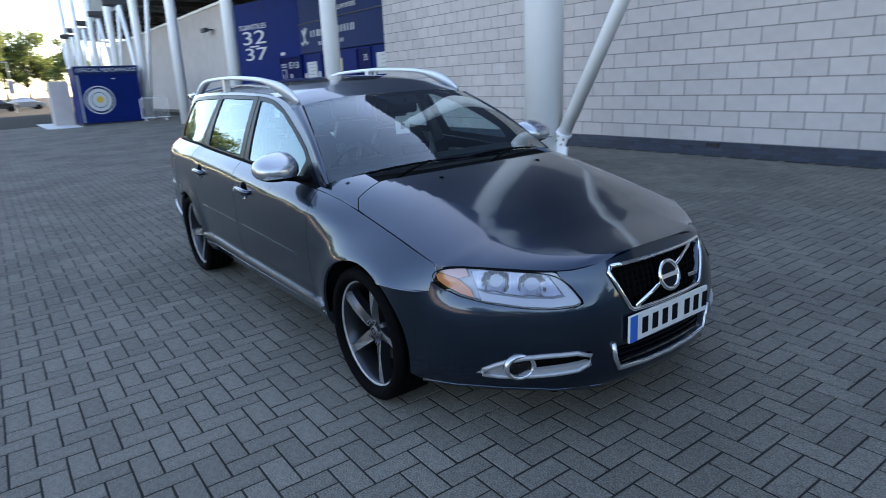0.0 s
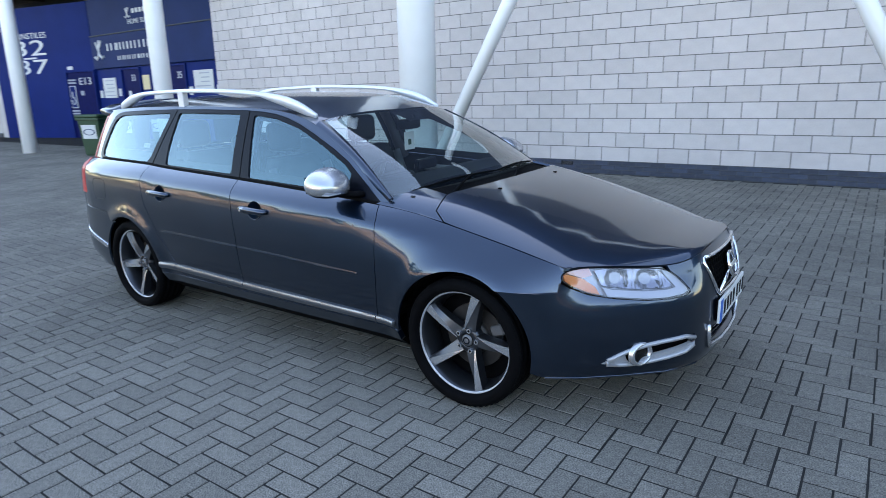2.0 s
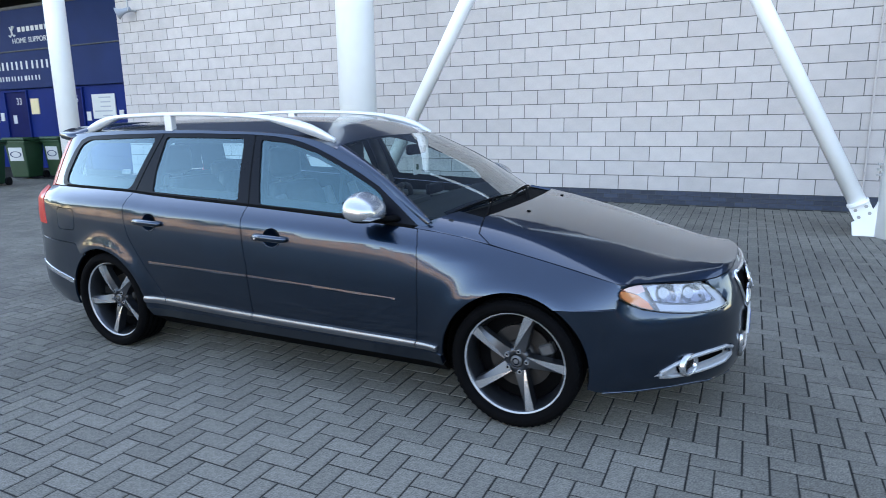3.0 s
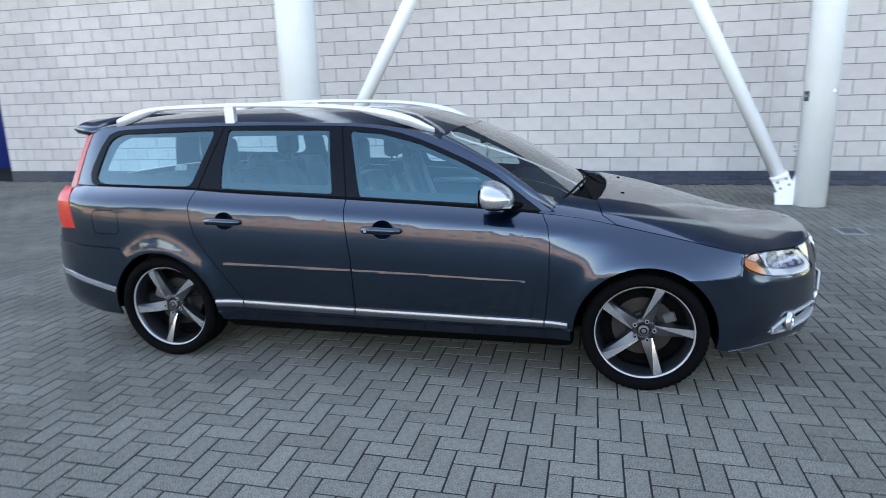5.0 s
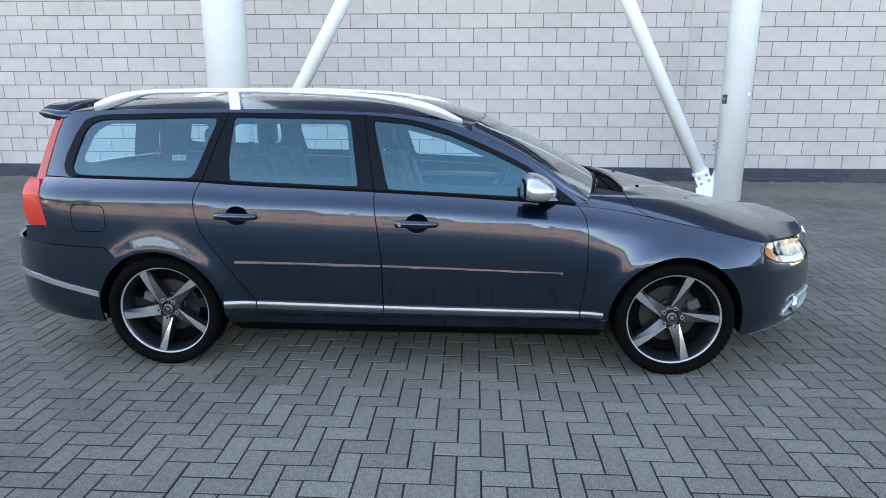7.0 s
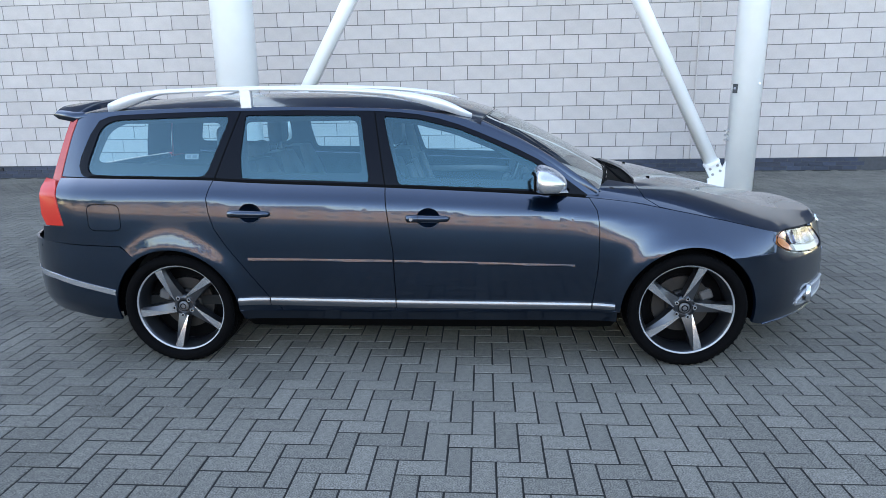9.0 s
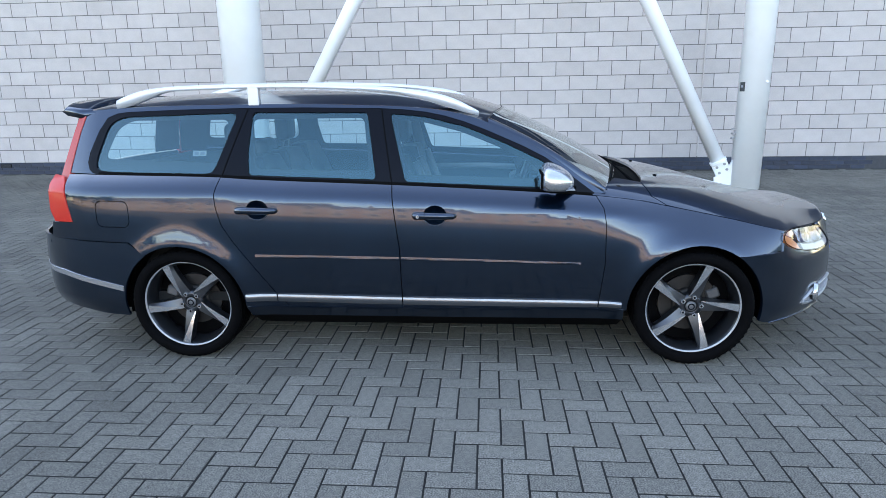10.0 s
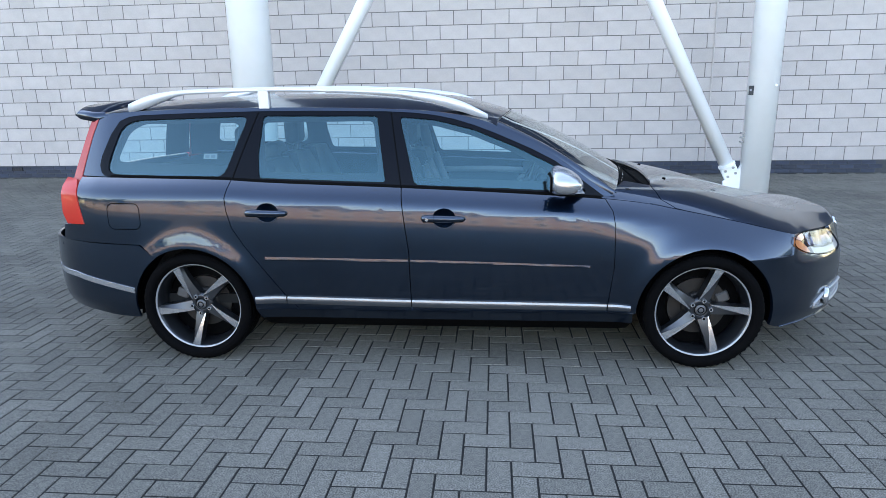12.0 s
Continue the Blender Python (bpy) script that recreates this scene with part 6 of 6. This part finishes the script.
def wheel(x, s, start):
    """A five-spoke wheel; local z points out of the car."""
    w_m = Matrix.Translation((x, s * .80, HUB_Z)) @ (pose(0, 0, 0, 90) if s < 0 else pose(0, 0, 0, -90))
    bm_ = add_lathe(bmesh.new(), [(.242, -.10), (.236, -.07), (.222, -.03), (.224, .02), (.236, .055), (.243, .074), (.252, .080), (.256, .076), (.257, .064), (.25, .05)], Matrix.Identity(4), 64)
    rim_ = part("wheel", bm_, C_RIM, car, "five-spoke grey and silver alloy wheel", smooth=True)
    rim_.matrix_local = w_m
    part("rim_edge", add_lathe(bmesh.new(), [(.2435, .0755), (.250, .0825), (.2555, .0790), (.2565, .070)], Matrix.Identity(4), 64), C_BEZEL, rim_, "bright rim edge", smooth=True)
    part("rim_back", add_lathe(bmesh.new(), [(.05, -.045), (.235, -.06)], Matrix.Identity(4), 40), C_PLASTIC, rim_, smooth=True)
    ty = [(.236, -.105), (.262, -.116), (.288, -.114), (.303, -.104), (.3135, -.088)]
    for g in (-.062, -.022, .022, .062):
        ty += [(.3165, g - .005), (.309, g - .004), (.309, g + .004), (.3165, g + .005)]
    ty += [(.3135, .088), (.303, .104), (.288, .112), (.281, .110), (.276, .112), (.262, .104), (.252, .084), (.244, .070)]
    part("tyre", add_lathe(bmesh.new(), ty, Matrix.Identity(4), 72), C_TYRE, rim_, "black tyre", smooth=True)
    # tread blocks on the shoulder
    bm_ = bmesh.new()
    for k_ in range(60):
        c_ = 2 * math.pi * k_ / 60
        for sgn in (-1, 1):
            add_box(bm_, .3085, .3146, -.006, .010, .066 * sgn - .012 + .010 * sgn, .066 * sgn + .012 + .014 * sgn)
            vs = list(bm_.verts)[-8:]
            bmesh.ops.rotate(bm_, cent=(0, 0, 0), matrix=Matrix.Rotation(c_, 3, "Z"), verts=vs)
    tagged(part("tread", bm_, C_TYRE, rim_), kind="stuff")
    rs_ = (.248, .225, .20, .175, .15, .125, .10, .075, .05)
    edge_l = curve([.05, .08, .16, .248], [.030, .029, .026, .022])
    edge_r = curve([.05, .075, .10, .15, .20, .248], [.027, .020, .013, .001, -.011, -.024])
    edge_f = curve([.05, .10, .15, .20, .248], [-.028, -.026, -.024, -.025, -.030])
    top_d = curve([.05, .10, .16, .22, .248], [.042, .056, .066, .072, .073])
    for k_ in range(5):
        rot = Matrix.Rotation(radians(start + 72 * k_), 4, "Z")

        def strip(lines):
            b_m = bmesh.new()
            rows_ = [[b_m.verts.new(rot @ Vector((r_, t_(r_), top_d(r_) - d_(r_)))) for r_ in rs_] for t_, d_ in lines]
            for r0, r1 in zip(rows_, rows_[1:]):
                for j_ in range(len(rs_) - 1):
                    b_m.faces.new((r0[j_], r0[j_ + 1], r1[j_ + 1], r1[j_]))
            bmesh.ops.recalc_face_normals(b_m, faces=b_m.faces)
            return b_m
        part("spoke", strip([(edge_l, lambda r_: 0.0), (edge_r, lambda r_: 0.0)]), C_CUT, rim_, "machined spoke face")
        part("spoke_flank", strip([(edge_r, lambda r_: .0004), (edge_f, lambda r_: .006 + .06 * r_)]), C_FLANK, rim_, "painted spoke flank", smooth=True)
        part("spoke_side", strip([(edge_f, lambda r_: .0064 + .06 * r_), (lambda r_: edge_f(r_) - .003, lambda r_: .055)]), C_RIM, rim_, smooth=True)
        part("spoke_side", strip([(edge_l, lambda r_: .0004), (lambda r_: edge_l(r_) + .004, lambda r_: .05)]), C_RIM, rim_)
        a_ = radians(start + 72 * k_ + 2)
        c_ = Vector((.053 * math.cos(a_), .053 * math.sin(a_), 0))
        bo = part("wheel_bolt", tube(c_ + Vector((0, 0, .02)), c_ + Vector((0, 0, .050)), .0125, .0115, seg=12), C_CUT, rim_)
        part("bolt_socket", tube(c_ + Vector((0, 0, .0495)), c_ + Vector((0, 0, .0508)), .0065, seg=6), C_PLASTIC, bo)
    part("hub", add_lathe(bmesh.new(), [(.072, -.02), (.070, .024), (.060, .034), (.036, .042), (.034, .040)], Matrix.Identity(4), 40), C_RIM, rim_, smooth=True)
    part("centre_cap", add_lathe(bmesh.new(), [(.0, .050), (.018, .049), (.024, .047), (.029, .041)], Matrix.Identity(4), 32), C_CAL, rim_, smooth=True)
    part("cap_mark", add_lathe(bmesh.new(), [(.012, .0498), (.018, .0501), (.0185, .0490)], Matrix.Identity(4), 24), C_TRIM, rim_)
    dr = .158 if x > 0 else .150
    part("brake_disc", add_lathe(bmesh.new(), [(.085, -.022), (.088, -.028), (dr, -.028), (dr, -.052), (.085, -.052)], Matrix.Identity(4), 48), C_DISC, rim_, smooth=False)
    part("disc_hat", add_lathe(bmesh.new(), [(.0, -.005), (.080, -.005), (.086, -.03)], Matrix.Identity(4), 32), C_DISC, rim_, smooth=True)
    bm_ = bmesh.new()
    hand = 22 if x > 0 else 160
    add_box(bm_, .105, .175, -.028, .028, -.075, -.012, .008, 1)
    bmesh.ops.rotate(bm_, cent=(0, 0, 0), matrix=Matrix.Rotation(radians(hand), 3, "Z"), verts=bm_.verts)
    part("brake_caliper", bm_, C_CAL, rim_)


wheel(HUB_X, -1, 1)
wheel(REAR_X, -1, 44)
wheel(HUB_X, 1, 30)
wheel(REAR_X, 1, 60)

# wheel wells and floor
for x in (HUB_X, REAR_X):
    for s in (-1, 1):
        bm = bmesh.new()
        pts = arch(x, .362, -11, 190, 22)
        r0 = [bm.verts.new((a_, s * .845, b_)) for a_, b_ in pts]
        r1 = [bm.verts.new((a_, s * .52, b_)) for a_, b_ in pts]
        for j_ in range(len(pts) - 1):
            bm.faces.new((r0[j_], r0[j_ + 1], r1[j_ + 1], r1[j_]))
        bm.faces.new(r1)
        part("wheel_arch_liner", bm, C_PLASTIC, car, "black wheel arch liner")
part("underbody", box(-1.05, 1.05, -.70, .70, .14, .29, .03), C_PLASTIC, car)
part("underbody_front", box(1.78, 2.22, -.5, .5, .19, .30, .02), C_PLASTIC, car)
part("underbody_middle", box(1.0, 1.8, -.5, .5, .18, .32, .02), C_PLASTIC, car)
part("underbody_rear", box(-2.2, -1.0, -.5, .5, .2, .34, .02), C_PLASTIC, car)
part("bumper_core", box(-2.08, -1.768, -.79, .79, .25, .60, .03), C_PLASTIC, car)
part("engine_cover", box(1.05, 2.15, -.5, .5, .33, .68, .05), C_PLASTIC, car)

# ---- cabin ----
part("cabin_floor", box(-2.1, .9, -.78, .78, .305, .36), C_CABIN, car)
part("boot_floor", box(-2.1, -1.0, -.72, .72, .365, .66, .02), C_CABIN, car)
bm = bmesh.new()
dp = [(.50, .93), (.57, .972), (.66, .982), (.80, .965), (1.04, .955), (1.04, .55), (.62, .55), (.56, .78)]
r0 = [bm.verts.new((a_, -.72, b_)) for a_, b_ in dp]
r1 = [bm.verts.new((a_, .72, b_)) for a_, b_ in dp]
for j_ in range(len(dp)):
    bm.faces.new((r0[j_], r1[j_], r1[(j_ + 1) % len(dp)], r0[(j_ + 1) % len(dp)]))
bm.faces.new(r0[::-1])
bm.faces.new(r1)
bmesh.ops.recalc_face_normals(bm, faces=bm.faces)
bmesh.ops.bevel(bm, geom=list(bm.edges), offset=.02, segments=2, affect="EDGES", profile=.5)
dash = part("dashboard", bm, C_CABIN, car, "dark dashboard")
part("instrument_hood", box(.54, .67, -.52, -.22, .955, 1.01, .025), C_CABIN, dash)
part("centre_screen", box(.56, .59, -.10, .10, .985, 1.05, .01), C_TRIM, dash)
part("centre_stack", box(.45, .66, -.11, .11, .50, .93, .03), C_SEATL, dash)
sw = Matrix.Translation((.48, -.37, .91)) @ Matrix.Rotation(radians(-66), 4, "Y")
bm = bmesh.new()
add_path(bm, [sw @ Vector((.185 * math.cos(t_ * math.pi / 18), .185 * math.sin(t_ * math.pi / 18), 0)) for t_ in range(37)], .016, 8)
st = part("steering_wheel", bm, C_CABIN, car, "dark leather steering wheel", smooth=True)
bm = box(-.06, .06, -.09, .09, -.03, .02, .02)
bmesh.ops.transform(bm, matrix=sw, verts=bm.verts)
part("wheel_boss", bm, C_CABIN, st)
for an in (0, 180, 270):
    a_ = radians(an)
    part("wheel_spoke", tube(sw @ Vector((.05 * math.sin(a_), .05 * math.cos(a_), -.01)), sw @ Vector((.18 * math.sin(a_) * (-1 if an == 270 else 1), .18 * math.cos(a_), 0)), .014, seg=8), C_SEATL, st)
part("column", tube((.53, -.37, .88), (.72, -.37, .80), .04, seg=12), C_CABIN, st)
rm = part("rear_view_mirror", box(.43, .47, -.11, .11, 1.225, 1.29, .018), C_PLASTIC, car)
part("mirror_stalk", tube((.46, 0, 1.28), (.50, 0, 1.305), .012, seg=8), C_PLASTIC, rm)

tag_ = part("hanging_tag", box(.455, .459, -.055, .045, 1.10, 1.21, .002), M_PAPER, car, "white card hanging under the mirror")
part("tag_print", box(.4592, .4602, -.020, .010, 1.13, 1.165), M_BIN, tag_)


def seat_back(x, y, w_, parent, lean=.30, h0=.50, h1=1.08):
    bm_ = bmesh.new()
    rings_ = []
    for k_ in range(9):
        t_ = k_ / 8
        ww = w_ * (.92 + .12 * math.sin(math.pi * min(1, t_ * 1.1)) - .28 * max(0, t_ - .75) / .25)
        z_ = h0 + (h1 - h0) * t_
        xx = x - lean * (h1 - h0) * t_ * .9
        th = .075 - .03 * t_
        rings_.append([bm_.verts.new((xx + a_ * th + (.03 if abs(b_) > .9 and a_ > 0 else 0), y + b_ * ww, z_)) for a_, b_ in ((1, -.55), (1, .55), (1, 1), (-.6, 1), (-1, .6), (-1, -.6), (-.6, -1), (1, -1))])
    for a_, b_ in zip(rings_, rings_[1:]):
        for k_ in range(8):
            bm_.faces.new((a_[k_], a_[(k_ + 1) % 8], b_[(k_ + 1) % 8], b_[k_]))
    bm_.faces.new(rings_[0][::-1])
    bm_.faces.new(rings_[-1])
    bmesh.ops.recalc_face_normals(bm_, faces=bm_.faces)
    return part("seat_back", bm_, C_SEAT, parent, smooth=True)


def headrest(x, y, z, parent, w_=.125):
    part("headrest", box(x - .05, x + .05, y - w_, y + w_, z, z + .19, .045, 3), C_SEAT, parent, smooth=True)
    for s_ in (-.06, .06):
        part("headrest_post", tube((x, y + s_, z - .09), (x, y + s_, z + .03), .007, seg=8), C_CHROME, parent)


for y in (-.37, .37):
    cu = part("front_seat", box(-.15, .36, y - .25, y + .25, .44, .60, .05, 3), C_SEAT, car, "charcoal leather front seat", smooth=True)
    seat_back(-.10, y, .245, cu)
    for s_ in (-1, 1):
        bm = bmesh.new()
        add_path(bm, [(-.04 - .27 * .6 * t_ / 5 + .05, y + s_ * .225, .60 + .42 * t_ / 5) for t_ in range(6)], .030, 8)
        part("seat_bolster", bm, C_SEATL, cu, "pale leather bolster", smooth=True)
    headrest(-.29, y, 1.105, cu)
rs = part("rear_seat", box(-.94, -.40, -.66, .66, .44, .60, .05, 3), C_SEAT, car, "charcoal rear bench seat", smooth=True)
for y in (-.44, 0, .44):
    seat_back(-.88, y, .225, rs, h1=1.10, lean=.32)
    headrest(-1.17, y, .98 if y == 0 else 1.115, rs, .12)
part("luggage_cover", box(-2.0, -1.27, -.66, .66, 1.005, 1.025, .008), C_CABIN, car)
for s in (-1, 1):
    part("centre_pillar", add_path(bmesh.new(), [(-.19, s * .73, .95), (-.235, s * .665, 1.18), (-.265, s * .585, 1.345)], [.045, .04, .04], 8), C_CAL, car, smooth=True)
    part("armrest", add_path(bmesh.new(), [(.55, s * .775, .86), (.3, s * .765, .875), (-.1, s * .765, .875)], .022, 8), C_LINER, car, smooth=True)
    part("seat_belt", add_path(bmesh.new(), [(-.25, s * .66, 1.27), (-.28, s * .70, .95), (-.28, s * .66, .55)], .012, 6), C_CABIN, car)
hole_q = round_loop([(-1.86, 1.12), (-1.20, 1.10), (-1.15, 1.13), (-1.14, 1.325), (-1.72, 1.325), (-1.80, 1.28)], .04)
hole_r = round_loop([(-1.0, 1.325), (-.375, 1.325), (-.335, 1.05), (-.965, 1.062)], .03)
hole_f = round_loop([(-.20, 1.315), (-.03, 1.295), (.17, 1.243), (.38, 1.16), (.56, 1.07), (.60, 1.0), (-.12, 1.028)], .03)
panel("inner_trim", trim, off_map(green_pt, -.05), OUT, C_CABIN, car, "dark inner window trim", holes=[hole_q, hole_r, hole_f], step=0.12, rim=0)
panel("tail_pillar_trim", [(-1.90, 1.02), (-2.09, 1.02), (-2.05, 1.2), (-1.99, 1.36), (-1.80, 1.36), (-1.86, 1.2)], off_map(green_pt, -.054), OUT, C_CABIN, car, "dark inner pillar trim", step=0.12, rim=0)
panel("tailgate_trim", [(.66, 1.035), (1.0, 1.035), (1.0, 1.385), (.70, 1.385), (.66, 1.32)], lambda s_, z_: gate_pt(s_, z_) + Vector((.025, 0, 0)), REAR, C_CABIN, car, "dark tailgate trim", step=0.1, rim=0)
stk = panel("sticker", [(-1.316, 1.138), (-1.238, 1.138), (-1.238, 1.166), (-1.316, 1.166)], off_map(green_pt, -.008), OUT, C_LINER, car, "small pale grey window sticker", sides=(-1,), step=0.05, rim=0)
for x_ in (-1.306, -1.272):
    panel("sticker_print", [(x_, 1.144), (x_ + .024, 1.144), (x_ + .024, 1.160), (x_, 1.160)], off_map(green_pt, -.006), OUT, C_CAL, stk, sides=(-1,), step=0.05, rim=0)


# ---- block courses, plinth bricks and pavers, last ----
FACE_N = Matrix(((1, 0, 0, 0), (0, 0, -1, 0), (0, 1, 0, 0), (0, 0, 0, 1)))   # local x along the wall, local y up, local z out to -y
BW, BH, GAP = 0.45, 0.225, 0.0110
near_blocks, far_blocks = [], []
for k in range(18):
    z0, z1 = PLINTH_TOP + BH * k, PLINTH_TOP + BH * (k + 1)
    for lo_x, hi_x, shift in ((WALL_X0, 3.78, -0.062), (3.78, 10.0, 0.0)):
        x = 5.08 + shift + (BW / 2 if k % 2 else 0) - BW * 40
        while x < hi_x:
            a_, b_ = max(x, lo_x) + GAP / 2, min(x + BW, hi_x) - GAP / 2
            if b_ - a_ > 0.03:
                whole = b_ - a_ > BW - GAP - 0.001
                (near_blocks if whole and 1 <= k <= 11 and -4.6 < x < 6.6 else far_blocks).append((a_, b_, z0 + GAP / 2, z1 - GAP / 2))
            x += BW
blocks = new("block_courses", tile_mesh("block_courses", far_blocks, 0.006, 0.0015, M_BLOCK, 0.0006))
blocks.matrix_world = Matrix.Translation((0, WALL_Y, 0)) @ FACE_N
tagged(blocks, kind="stuff")
blocks.parent = wall_north
shared = tile_mesh("block", [(-(BW - GAP) / 2, (BW - GAP) / 2, -(BH - GAP) / 2, (BH - GAP) / 2)], 0.006, 0.0015, M_BLOCK_ONE)
rng = random.Random(11)
for a_, b_, c_, d_ in near_blocks:
    o = new("block", shared)
    o.parent = wall_north
    o.matrix_local = Matrix.Translation(((a_ + b_) / 2, WALL_Y + rng.uniform(-0.0006, 0.0006), (c_ + d_) / 2)) @ FACE_N

PB, PH = 0.225, 0.068
base = tile_mesh("brick", [(-0.1075, 0.1075, -0.030, 0.030)], 0.007, 0.003, M_ENGBRICK)
for k in range(3):
    for i in range(72):
        x = -9.6 + PB * i + (PB / 2 if k % 2 else 0)
        o = new("brick", base)
        o.parent = plinth
        o.matrix_local = Matrix.Translation((x, WALL_Y - 0.014 + rng.uniform(-0.001, 0.001), PLINTH_TOP - 0.034 - PH * k)) @ FACE_N

# herringbone pavers, 200 x 100
U, JOINT = 0.1016, 0.0088
PX, PY = 0.27, -1.82
tilt = pose(0, 0, 0, math.degrees(math.atan(SLOPE)))
near_h, near_v, rest = [], [], []
for j in range(int((-12.0 - PY) / U), int((6.58 - PY) / U)):
    for i in range(int((-34.0 - PX) / U), int((10.5 - PX) / U)):
        k = (i + j) % 4
        if k == 0:
            r_ = (PX + U * i, PX + U * (i + 2), PY + U * j, PY + U * (j + 1))
        elif k == 2:
            r_ = (PX + U * i, PX + U * (i + 1), PY + U * j, PY + U * (j + 2))
        else:
            continue
        if -0.75 < r_[0] < 2.05 and -2.85 < r_[2] < -0.95:
            (near_h if k == 0 else near_v).append(r_)
        else:
            rest.append(r_)
h = JOINT / 2
rest = np.array(rest) + np.array([h, -h, h, -h])
rest = rest + np.random.default_rng(5).uniform(-0.0012, 0.0012, rest.shape)
rest[:, 2:] += 0.86
pav = new("paver_field", tile_mesh("paver_field", rest, 0.012, 0.0024, M_PAVER, 0.0010, 3))
pav.matrix_world = Matrix.Translation((0, -0.86, 0)) @ tilt
tagged(pav, kind="stuff")
pav.parent = ground
m_h = tile_mesh("paver", [(-U + h, U - h, -U / 2 + h, U / 2 - h)], 0.012, 0.0024, M_PAVER_ONE)
rng = random.Random(21)
for turn, lst in ((0, near_h), (90, near_v)):
    for a_, b_, c_, d_ in lst:
        o = new("paver", m_h)
        o.parent = ground
        y = (c_ + d_) / 2
        o.matrix_local = Matrix.Translation(((a_ + b_) / 2, y, gz(y) + rng.uniform(-0.0010, 0.0010))) @ tilt @ pose(0, 0, 0, rng.uniform(-0.4, 0.4), rng.uniform(-0.4, 0.4), turn + rng.uniform(-0.5, 0.5))
